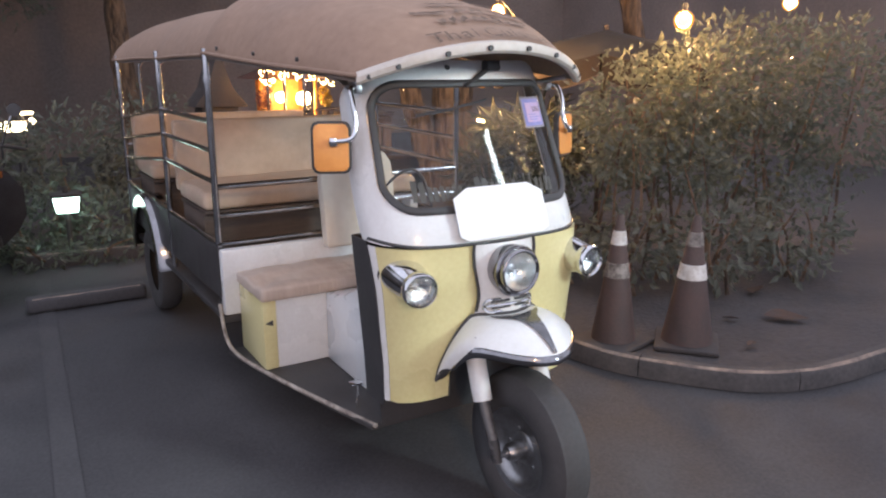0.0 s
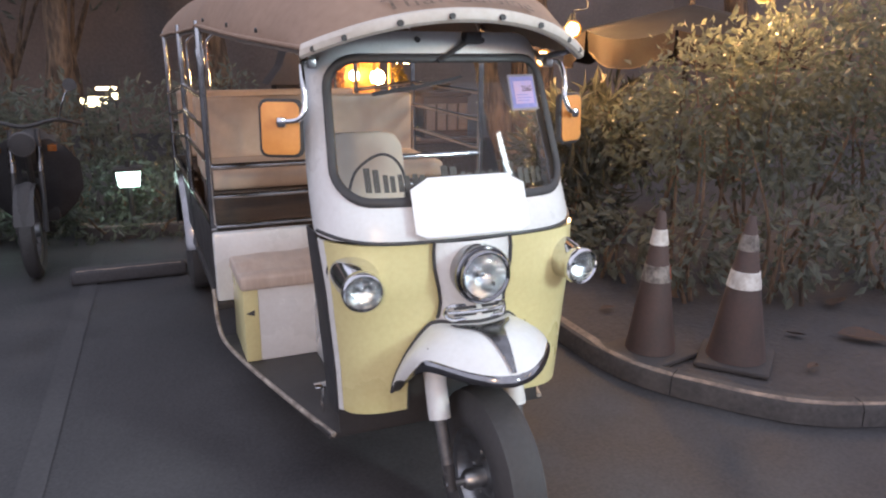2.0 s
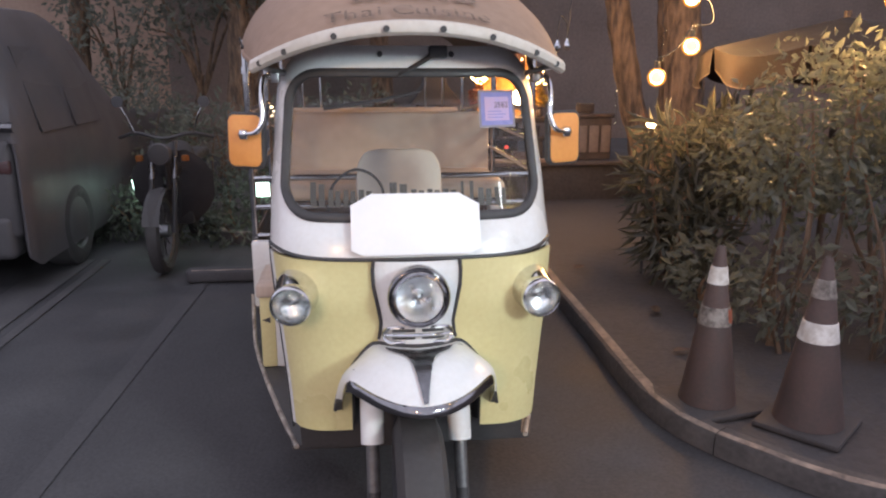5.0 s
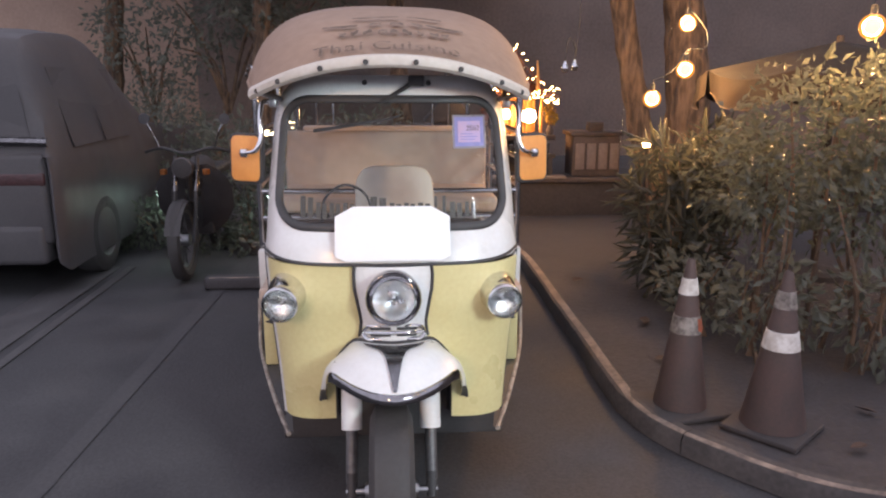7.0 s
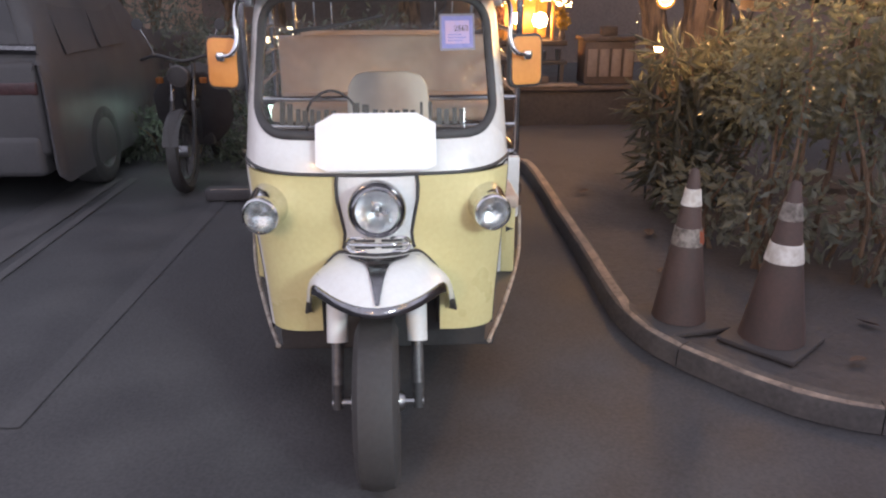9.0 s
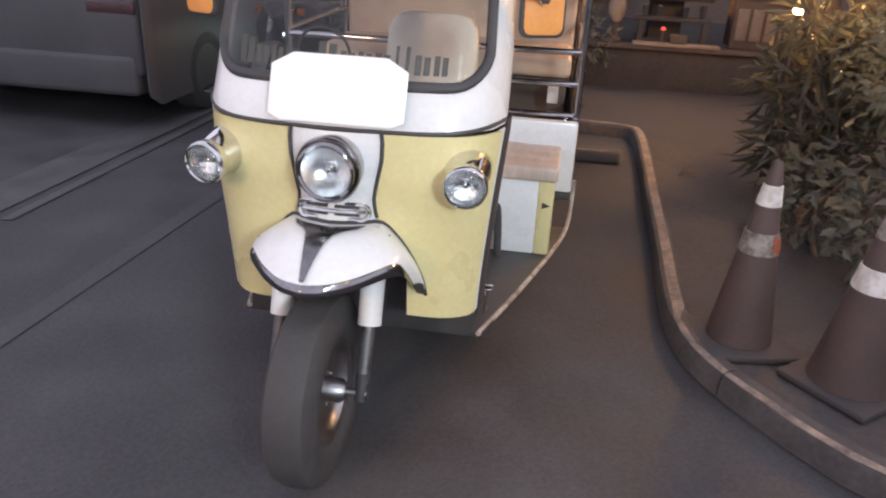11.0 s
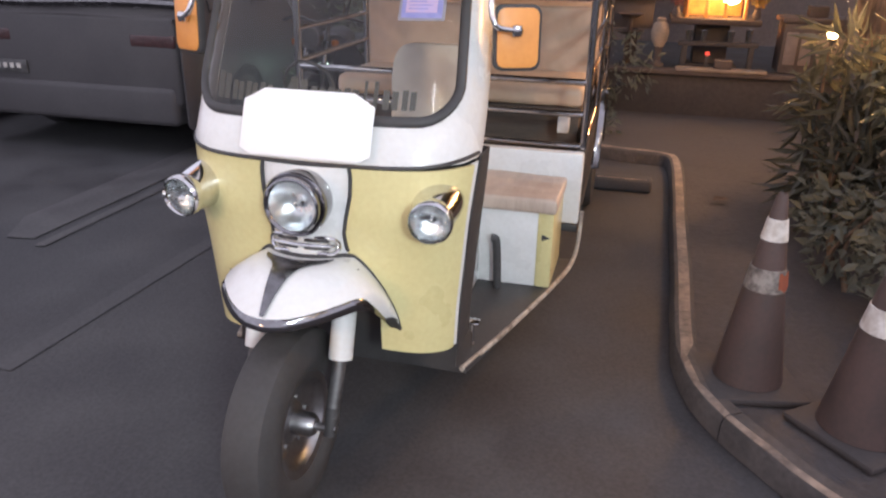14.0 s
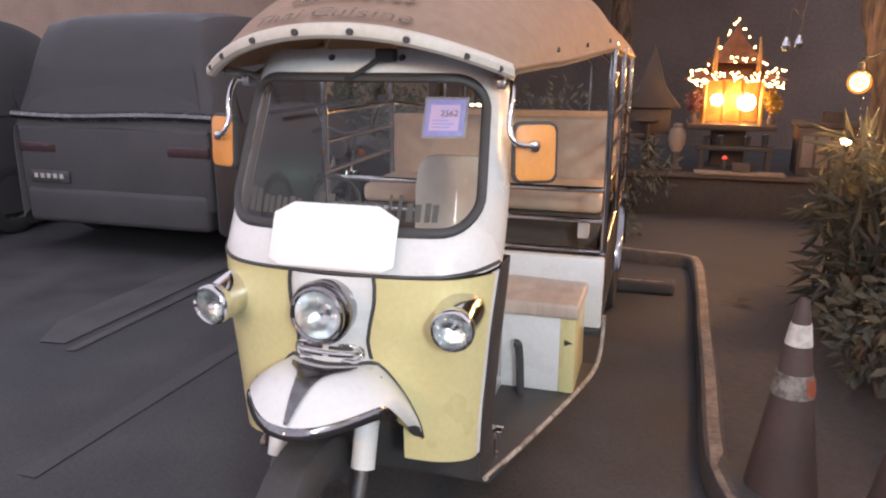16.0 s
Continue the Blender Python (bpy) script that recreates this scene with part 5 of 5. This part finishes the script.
part("planter_box", box(2.12, 2.68, 6.07, 6.45, 0.515, 0.98, 0.02), COPING, CH)
part("planter_rim", box(2.09, 2.71, 6.06, 6.48, 0.982, 1.03, 0.012), COPING, CH)
for i in range(4):
    part("carved_panel", box(2.15 + 0.135 * i, 2.255 + 0.135 * i, 6.052, 6.068, 0.60, 0.90, 0.01), PLASTER_DARK, CH)
PB = thing("stone_block", "small weathered stone block on the planter", "block", (2.41, 6.25, 1.03))
part("block", box(2.33, 2.50, 6.17, 6.33, 1.032, 1.135, 0.015), COPING, PB)
# offering glasses, a small red lamp and shallow dishes
for x, h in ((1.275, 0.10), (1.413, 0.10), (1.659, 0.10), (1.822, 0.12)):
    g = thing("offering_glass", "small clear offering glass before the shrine", "glass", (x, 6.11, 0.78), "glasses before the shrine")
    part("glass_cup", lathe([(0.0, 0.0), (0.026, 0.002), (0.034, h), (0.031, h), (0.024, 0.008), (0, 0.008)], 16), CHROME, g, local=True)
OS = thing("offering_shelf", "dark stone shelf in front of the shrine", "shelf", (1.55, 6.12, 0.515))
part("shelf_top", box(1.18, 1.92, 6.065, 6.17, 0.735, 0.778, 0.008), STONE, OS)
for x in (1.22, 1.84):
    part("shelf_leg", box(x, x + 0.05, 6.075, 6.16, 0.517, 0.735, 0.006), STONE, OS)
RL = thing("red_lamp", "tiny glowing red lamp on the coping", "lamp", (1.46, 6.0, 0.545))
part("lamp_dome", lathe([(0.0, 0.03), (0.018, 0.024), (0.026, 0.0), (0.0, -0.004)], 14, Matrix.Translation((1.46, 5.995, 0.665))), material("red_glow", (0.4, 0.05, 0.04), emit=(1.0, 0.08, 0.05), strength=0.8), RL)
part("lamp_stand", box(1.445, 1.475, 5.98, 6.01, 0.546, 0.662, 0.004), DARK, RL)
for z, r in ((0.80, 0.15), (0.965, 0.13)):
    d = thing("offering_dish", "shallow pale dish on the dark wooden shrine", "dish", (0.70, 6.28, z), "dishes on the wooden shrine")
    part("dish", lathe([(0.0, 0.0), (r * 0.5, 0.0), (r, 0.035), (r * 0.97, 0.038), (r * 0.5, 0.010), (0.0, 0.008)], 24), COPING, d, local=True)
    part("dish_foot", tube([(0, 0, 0.0), (0, 0, -0.16 if z > 0.9 else -0.285)], 0.022, 10), WOOD, d, local=True)
BLK = thing("stone_block", "small pale stone block on the coping", "block", (1.61, 5.95, 0.545))
part("block", box(1.53, 1.69, 5.895, 6.02, 0.546, 0.63, 0.012), COPING, BLK)


# ---- hanging bulbs ----
def hanging_bulb(at, r=0.058, watts=160, drop=1.5):
    t = thing("hanging_bulb", "round warm bulb on a cable", "bulb", at, "hanging garden bulbs")
    # the outer shell only paints the orange halo round the core
    for name, k, mat, label in (("globe", 1.12, BULB_HALO, "glowing amber shell for the orange halo"), ("filament_core", 0.72, BULB, "glowing core")):
        q = r * k
        part(name, lathe([(0, -q)] + [(q * math.cos(a), q * math.sin(a)) for a in (radians(-70 + 140 * j / 10) for j in range(11))] + [(0, q)], 20), mat, t, label, local=True)
    lamp("POINT", "bulb_light", at, watts, (1.0, 0.50, 0.18), r * 1.2)
    part("socket", lathe([(0.0, r * 0.9), (0.018, r * 0.92), (0.018, r + 0.05), (0, r + 0.055)], 12), BLACK, t, local=True)
    part("cable", tube(smooth_path([(0, 0, r + 0.05), (0.004 * drop, 0, r + 0.05 + 0.4 * (drop - r)), (0.0, 0.013 * drop, drop)], 4), 0.004, 6), BLACK, t, local=True)
    return t


OC = thing("overhead_cable", "black overhead cable that carries the garden bulbs", "cable", (2.5, 3.5, 3.3))
part("cable_run", tube(smooth_path([(3.14, 5.7, 3.42), (2.232, 3.30, 3.52), (2.559, 1.623, 3.385), (4.38, 2.09, 3.60), (10.02, 3.0, 3.9)], 8), 0.006, 6), BLACK, OC)
part("cable_run", tube(smooth_path([(2.236, 3.28, 2.13), (2.34, 3.20, 1.98), (2.30, 3.08, 1.84), (2.12, 2.986, 1.812), (2.05, 2.99, 1.70), (1.97, 3.00, 1.63), (1.903, 3.021, 1.604)], 6), 0.005, 6), BLACK, OC, "drooping bulb cable")
hanging_bulb((1.903, 3.019, 1.474), 0.058, 50, 0.13)
hanging_bulb((2.12, 2.984, 1.681), 0.058, 60, 0.13)
hanging_bulb((2.232, 3.28, 2.02), 0.058, 190)
hanging_bulb((2.559, 1.603, 1.885), 0.06, 140)
hanging_bulb((4.38, 2.07, 2.10), 0.058, 160)

# two unlit clear bulbs on one drooping cable
UB = thing("unlit_bulb_string", "two unlit clear bulbs on a drooping cable", "bulb string", (1.85, 5.3, 1.75))
part("cable", tube(smooth_path([(1.80, 5.3, 1.79), (1.83, 5.3, 2.02), (1.90, 5.31, 1.93), (1.905, 5.3, 1.81), (1.93, 5.3, 2.15), (1.98, 5.32, 2.6), (2.25, 5.45, 3.2), (2.44, 5.68, 3.42)], 6), 0.006, 6), BLACK, UB)
for x, z in ((1.803, 1.723), (1.902, 1.740)):
    part("clear_bulb", lathe([(0, -0.045), (0.025, -0.038), (0.040, 0.0), (0.030, 0.03), (0.016, 0.05), (0.016, 0.07), (0, 0.072)], 18, Matrix.Translation((x, 5.3, z))), REFLECTOR, UB, "unlit silvery bulb")

# ground light among the broad-leaved plants
GL = thing("garden_light", "small bright globe light among leaves", "garden light", (1.87, 2.98, 1.155))
part("light_globe", lathe([(0.0, -0.030), (0.022, -0.022), (0.031, 0.0), (0.022, 0.022), (0.0, 0.031)], 18), SHRINE_LAMP, GL, "glowing white globe", local=True)
part("light_collar", lathe([(0.0, -0.05), (0.02, -0.048), (0.024, -0.028), (0.0, -0.026)], 16), DARK, GL, local=True)
part("light_stake", tube([(0, 0, -1.08), (0, 0, -0.045)], 0.010, 8), DARK, GL, local=True)
lamp("POINT", "garden_globe_light", (1.87, 2.98, 1.155), 2.2, (1.0, 0.74, 0.42), 0.036)


# ---- lanterns on the far side ----
def lantern(at, w, h, foot=0.08):
    t = thing("garden_lantern", "square white glowing garden lantern", "lantern", at, "garden lanterns")
    part("lantern_glass", prism([(-w * 0.8, -h), (w * 0.8, -h), (w, h), (-w, h)], -w * 0.8, w * 0.8, 0.006), COOLLAMP, t, "glowing white shade", local=True)
    part("lantern_cap", join(box(-w * 1.15, w * 1.15, -w, w, h, h + 0.03, 0.008), tube([(0, 0, h + 0.03), (0, 0, h + 0.08)], 0.02, 8)), DARK, t, local=True)
    part("lantern_post", tube([(0, 0, -h - at[2] + foot), (0, 0, -h)], 0.022, 10), DARK, t, local=True)
    return t


lantern((-1.04, 4.72, 0.472), 0.098, 0.064)
lantern((-2.06, 4.72, 0.52), 0.09, 0.058, 0.0)
for x, y, z, w, h in ((-1.28, 6.6, 0.97, 0.10, 0.05), (-1.12, 6.6, 1.02, 0.03, 0.03), (-1.42, 6.6, 0.98, 0.03, 0.03), (-1.20, 6.62, 1.10, 0.10, 0.015)):
    lt = thing("far_lamp", "small warm lamp far off in the garden", "lamp", (x, y, z), "far garden lamps")
    part("lamp_shade", box(-w, w, -0.03, 0.03, -h, h, 0.012), WARMWIN, lt, local=True)
    part("lamp_stake", tube([(0, 0.01, -z + 0.07), (0, 0.01, -h)], 0.012, 8), DARK, lt, local=True)


# ---- parked car in the next bay ----
def parked_car(x0, x1, y0, label):
    t = thing("parked_car", label, "car", ((x0 + x1) / 2, y0 + 2.2, 0), "cars in the next bays")
    xc, hw = (x0 + x1) / 2, (x1 - x0) / 2

    def ring(y, w, zb, zt, tumble):
        out = [(-w, zb), (-w * 1.0, zb + 0.35), (-w, 0.95), (-w * 0.985, 1.05), (-w * (1 - tumble * 0.5), (1.05 + zt) / 2), (-w * (1 - tumble), zt - 0.10), (-w * (1 - tumble) * 0.93, zt - 0.03), (-w * 0.5, zt), (0, zt + 0.012)]
        full = out + [(-a, b) for a, b in out[-2::-1]]
        return [Vector((xc + a, y, b)) for a, b in full]
    rows = [ring(y0 + 0.10, hw * 0.90, 0.42, 1.02, 0.10), ring(y0, hw * 0.96, 0.29, 1.04, 0.10), ring(y0 + 0.03, hw * 0.985, 0.24, 1.12, 0.10), ring(y0 + 0.10, hw, 0.20, 1.48, 0.17), ring(y0 + 0.22, hw, 0.20, 1.83, 0.22), ring(y0 + 0.42, hw, 0.20, 1.94, 0.22),
            ring(y0 + 1.0, hw, 0.20, 1.98, 0.22), ring(y0 + 1.3, hw, 0.20, 1.95, 0.21), ring(y0 + 1.55, hw, 0.20, 1.87, 0.20), ring(y0 + 1.75, hw, 0.20, 1.74, 0.18), ring(y0 + 2.45, hw, 0.20, 1.24, 0.12), ring(y0 + 3.2, hw * 0.99, 0.20, 1.14, 0.10), ring(y0 + 4.15, hw * 0.95, 0.20, 1.01, 0.10), ring(y0 + 4.4, hw * 0.88, 0.35, 0.84, 0.1)]
    cols = [smooth_path(c, 3) for c in zip(*rows)]
    rows = [list(q) for q in zip(*cols)]
    body = part("body", sheet(rows), CARPAINT, t, "dark glossy body")
    part("rear_window", sheet([[Vector((xc + hw * w * (k / 6 - 1), y, z)) for k in range(13)] for w, y, z in ((0.84, y0 + 0.052, 1.16), (0.78, y0 + 0.090, 1.46), (0.68, y0 + 0.195, 1.70))], 0.004), CARGLASS, body, "dark rear window")
    for a, b in ((y0 + 0.40, y0 + 0.98), (y0 + 1.05, y0 + 1.62)):
        part("side_window", sheet([[Vector((x1 - 0.005 * 0 + dx, y, z)) for y in (a, b)] for dx, z in ((-0.010, 1.09), (-0.085, 1.38), (-0.165, 1.68))], 0.004), CARGLASS, body, "dark side window")
    part("tailgate", box(xc - hw * 0.93, xc + hw * 0.93, y0 - 0.004, y0 + 0.14, 0.40, 1.08, 0.05, 3), CARPAINT, body, "dark tailgate")
    part("chrome_strip", sheet([[Vector((xc + hw * u, y0 - 0.004 - off + 0.03 * u * u, 1.148 + 0.045 * u * (1 - abs(u)) + dz)) for u in (-0.98 + 1.94 * k / 20 for k in range(21))] for off, dz in ((-0.012, -0.034), (0.014, -0.026), (0.026, 0.0), (0.014, 0.026), (-0.012, 0.034))], 0.003), FLASH, body, "long rounded chrome tailgate strip")
    plate = part("rear_plate", box(-0.81 + xc, xc - 0.42, y0 - 0.020, y0 - 0.004, 0.60, 0.70, 0.004), DULL, body, "grey rear plate")
    for k in range(5):
        part("plate_bar", box(xc - 0.77 + 0.064 * k, xc - 0.735 + 0.064 * k, y0 - 0.024, y0 - 0.019, 0.635, 0.672, 0.001), LIP, plate)
    part("bumper", box(xc - 0.88, xc + 0.88, y0 - 0.025, y0 + 0.2, 0.26, 0.56, 0.05, 4), CARPAINT, body, "dark rear bumper")
    for sd in (-1, 1):
        xx = xc + sd * 0.72
        part("tail_lamp", box(xx - 0.19, xx + 0.19, y0 - 0.008, y0 + 0.06, 0.84, 0.94, 0.02, 3), REDLENS, body, "red tail lamp")
    for sd in (-1, 1):
        for y in (y0 + 0.86, y0 + 3.55):
            m = Matrix.Translation((xc + sd * (hw - 0.10), y, 0.335)) @ Euler((0, radians(90), 0)).to_matrix().to_4x4()
            ty = part("wheel", lathe([(0.21, -0.10), (0.27, -0.11), (0.325, -0.09), (0.335, -0.04), (0.335, 0.04), (0.325, 0.09), (0.27, 0.112), (0.21, 0.10)], 40, m), TYRE, t)
            part("wheel_rim", lathe([(0.0, -0.06), (0.21, -0.09), (0.215, 0.095), (0.20, 0.10), (0.17, 0.06), (0.06, 0.085), (0, 0.09)], 32, m), DULL, ty, "dull alloy rim")
    return t


parked_car(-4.36, -2.38, 3.15, "dark glossy parked minivan beside the bay line")
parked_car(-6.75, -4.90, 2.75, "dark glossy minivan parked further along")

# ---- background ----
solo("wall_north", box(-3.4, 10.3, 11.6, 11.9, 0, 4.2, 0.0), PLASTER_DARK, "dark plaster wall behind the shrine", "wall", kind="structure")
solo("wall_northwest", box(-26, -3.41, 11.6, 11.9, 0, 4.2, 0.0), PLASTER, "dim brown plaster wall behind the garden", "wall", kind="structure")
solo("wall_east", box(10.0, 10.3, 0.6, 11.6, 0, 4.2, 0.0), PLASTER_DARK, "dim brown plaster wall beside the garden", "wall", kind="structure")
# parasol beyond the shrubs
PX, PY, PR = 3.40, 3.22, 1.0
AW = thing("garden_parasol", "dark brown canvas parasol with a hanging valance", "parasol", (PX, PY, 0.07))
rows = []
for j in range(8):
    r = 0.02 + 0.98 * j / 7
    rows.append([Vector((PX + r * PR * math.cos(a), PY + r * PR * math.sin(a), 1.90 - 0.22 * r - 0.07 * abs(math.sin(4 * a)) * r * r)) for a in (2 * math.pi * k / 64 for k in range(64))])
CP = part("parasol_canopy", sheet(rows, 0.004, True), CANOPY, AW, "dark brown canvas canopy")
for k in range(8):
    a0, a1 = 2 * math.pi * k / 8 + 0.01, 2 * math.pi * (k + 1) / 8 - 0.01
    rows = []
    for v in range(6):
        row = []
        for q in range(17):
            a = a0 + (a1 - a0) * q / 16
            rr = PR * (1.004 + 0.03 * v / 5 * math.sin(14 * a + k))
            top = 1.90 - 0.22 - 0.07 * abs(math.sin(4 * a))
            row.append(Vector((PX + rr * math.cos(a), PY + rr * math.sin(a), top - (0.17 + 0.05 * math.sin(math.pi * q / 16) + 0.02 * math.sin(3 * k)) * v / 5)))
        rows.append(row)
    vl = part("valance", sheet(rows, 0.003), BROWNCLOTH, CP, "hanging canvas valance")
    part("parasol_rib", tube([(PX, PY, 1.87), (PX + PR * 0.97 * math.cos(a0), PY + PR * 0.97 * math.sin(a0), 1.67)], 0.010, 6), WOOD, CP)
    part("valance_trim", tube(rows[-1], 0.006, 6), COPING, CP, "pale piped edge")
part("parasol_pole", tube([(PX, PY, 0.07), (PX, PY, 1.94)], 0.026, 10), WOOD, AW)
part("parasol_foot", lathe([(0, 0.075), (0.25, 0.075), (0.25, 0.12), (0.05, 0.16), (0, 0.16)], 24, Matrix.Translation((PX, PY, 0))), STONE, AW)


# motorbike in the gap between the bays
def motorbike(x, y):
    t = thing("motorbike", "dark parked motorbike with chrome mirrors", "motorbike", (x, y + 0.6, 0))
    for yy in (y, y + 1.25):
        m = Matrix.Translation((x, yy, 0.33)) @ Euler((0, radians(90), 0)).to_matrix().to_4x4()
        w = part("wheel", lathe([(0.25, -0.035), (0.285, -0.05), (0.32, -0.035), (0.33, 0), (0.32, 0.035), (0.285, 0.05), (0.25, 0.035), (0.25, -0.035)], 40, m), TYRE, t)
        part("wheel_rim", lathe([(0.22, -0.02), (0.251, -0.03), (0.251, 0.03), (0.22, 0.02), (0.22, -0.02)], 40, m), DULL, w)
        part("wheel_hub", lathe([(0, -0.05), (0.05, -0.05), (0.05, 0.05), (0, 0.05)], 16, m), STEEL, w)
        for k in range(10):
            a = 2 * math.pi * k / 10
            part("spoke", tube([(x, yy + 0.04 * math.cos(a), 0.31 + 0.04 * math.sin(a)), (x, yy + 0.21 * math.cos(a), 0.31 + 0.21 * math.sin(a))], 0.004, 5), DARK, w)
    for sd in (-1, 1):
        part("fork_leg", tube([(x + sd * 0.085, y, 0.31), (x + sd * 0.085, y + 0.26, 0.98)], 0.018, 10), DARK, t)
        part("fork_tube", tube([(x + sd * 0.085, y + 0.15, 0.70), (x + sd * 0.085, y + 0.215, 0.865)], 0.020, 10), FLASH, t, "bright fork tube")
        part("mirror_stem", tube(smooth_path([(x + sd * 0.22, y + 0.30, 1.04), (x + sd * 0.27, y + 0.28, 1.18), (x + sd * 0.30, y + 0.28, 1.24)], 4), 0.006, 8), RAIL, t)
        part("mirror", lathe([(0, -0.012), (0.042, -0.010), (0.045, 0.006), (0, 0.010)], 20, Matrix.Translation((x + sd * 0.32, y + 0.28, 1.28)) @ Euler((radians(80), 0, 0)).to_matrix().to_4x4()), BLACK, t)
        part("turn_lamp", lathe([(0, -0.03), (0.03, -0.02), (0.03, 0.02), (0, 0.03)], 14, Matrix.Translation((x + sd * 0.17, y + 0.18, 0.86))), LENS_AMBER, t)
    part("front_fender", sheet([[Vector((x + dx, y - 0.335 * math.cos(a), 0.31 + 0.335 * math.sin(a))) for dx in (-0.06, 0, 0.06)] for a in (radians(20 + 120 * k / 10) for k in range(11))], 0.004), DARK, t)
    part("handlebar", tube(smooth_path([(x - 0.36, y + 0.38, 1.0), (x - 0.2, y + 0.30, 1.04), (x, y + 0.27, 1.0), (x + 0.2, y + 0.30, 1.04), (x + 0.36, y + 0.38, 1.0)], 5), 0.014, 8), DARK, t)
    part("headlamp", lathe([(0, -0.02), (0.075, -0.01), (0.085, 0.01), (0.07, 0.10), (0, 0.13)], 24, Matrix.Translation((x, y + 0.10, 0.90)) @ Euler((radians(-90), 0, 0)).to_matrix().to_4x4()), DARK, t)
    part("headlamp_ring", lathe([(0.074, -0.016), (0.083, -0.012), (0.086, 0.002), (0.078, 0.004), (0.074, -0.016)], 28, Matrix.Translation((x, y + 0.10, 0.90)) @ Euler((radians(-90), 0, 0)).to_matrix().to_4x4()), DULL, t, "dull chrome lamp ring")
    tank = lathe([(0, -0.26), (0.10, -0.2), (0.135, 0), (0.12, 0.2), (0, 0.27)], 20, Matrix.Translation((x, y + 0.55, 0.80)) @ Euler((radians(-82), 0, 0)).to_matrix().to_4x4())
    part("fuel_tank", tank, DARK, t)
    part("engine", box(x - 0.14, x + 0.14, y + 0.45, y + 0.80, 0.28, 0.62, 0.03), DARK, t)
    part("seat", cushion(x - 0.12, x + 0.12, y + 0.75, y + 1.40, 0.74, 0.82, 0.015), BLACK, t)
    part("frame_tube", tube(smooth_path([(x, y + 0.25, 0.9), (x, y + 0.4, 0.45), (x, y + 0.8, 0.30), (x, y + 1.25, 0.31), (x, y + 1.3, 0.7)], 5), 0.022, 8), DARK, t)
    for sd in (-1, 1):
        part("leg_shield", sheet([[Vector((x + sd * w * k / 5, y + yy + 0.07 * (k / 5) ** 2, z)) for k in range(1, 6)] for w, yy, z in ((0.15, 0.46, 0.30), (0.25, 0.44, 0.40), (0.315, 0.41, 0.52), (0.315, 0.37, 0.72), (0.23, 0.33, 0.84), (0.13, 0.31, 0.90))], 0.006), GLOSSBLACK, t, "glossy black leg shield")
    part("stand", tube([(x, y + 0.8, 0.3), (x - 0.14, y + 0.85, 0.01)], 0.010, 6), DARK, t)
    return t


motorbike(-1.66, 3.66)

# ---- kerb stones ----
KERB_THING = thing("kerb", "worn pale concrete kerb round the planting bed", "kerb", (1.2, 2.0, 0), kind="structure")


def kerb_stones():
    pts = kerb_line()
    dist, acc = 0.0, [0.0]
    for a, b in zip(pts, pts[1:]):
        dist += (b - a).length
        acc.append(dist)

    def at(s):
        for i in range(len(pts) - 1):
            if acc[i + 1] >= s:
                return pts[i].lerp(pts[i + 1], (s - acc[i]) / (acc[i + 1] - acc[i]))
        return pts[-1]
    s, n = 0.0, 0
    while s < dist - 0.2:
        e = min(dist, s + 0.78)
        rows = []
        for k in range(9):
            c = at(s + 0.002 + (e - s - 0.004) * k / 8)
            f = at(min(dist, s + 0.02 + (e - s) * k / 8))
            d = (f - c)
            d = d.normalized() if d.length > 1e-4 else Vector((1, 0, 0))
            q = Vector((-d.y, d.x, 0))
            j = 0.008 * noise.noise(c * 7)
            z = 0.100 + 0.006 * noise.noise(c * 3)
            prof = ((-0.048 + j, 0.0), (-0.046 + j, z - 0.03), (-0.036 + j, z - 0.008), (-0.018, z), (0.035, z), (0.050, z - 0.012), (0.055, 0.02))
            rows.append([c + q * a + Vector((0, 0, b)) for a, b in prof])
        bm = sheet(rows)
        stone = part("kerbstone", bm, CONCRETE, KERB_THING)
        # old paint strip that also stands in for the lit kerb top
        part("worn_paint", sheet([[p + Vector((0, 0, 0.002)) + (r[3] - r[2]).normalized() * dd for p, dd in ((r[2] if r[3].y < 1.0 else r[2].lerp(r[3], 0.8), 0.002), (r[3], 0.0), (r[3].lerp(r[4], 0.9 if r[3].y > 1.0 else 0.14 + 0.22 * noise.noise(r[3] * 11)), 0.0))] for r in rows]), KERBPAINT_LIT, stone, "flaking pale paint, paler for the lit kerb top")
        s, n = e, n + 1


kerb_stones()
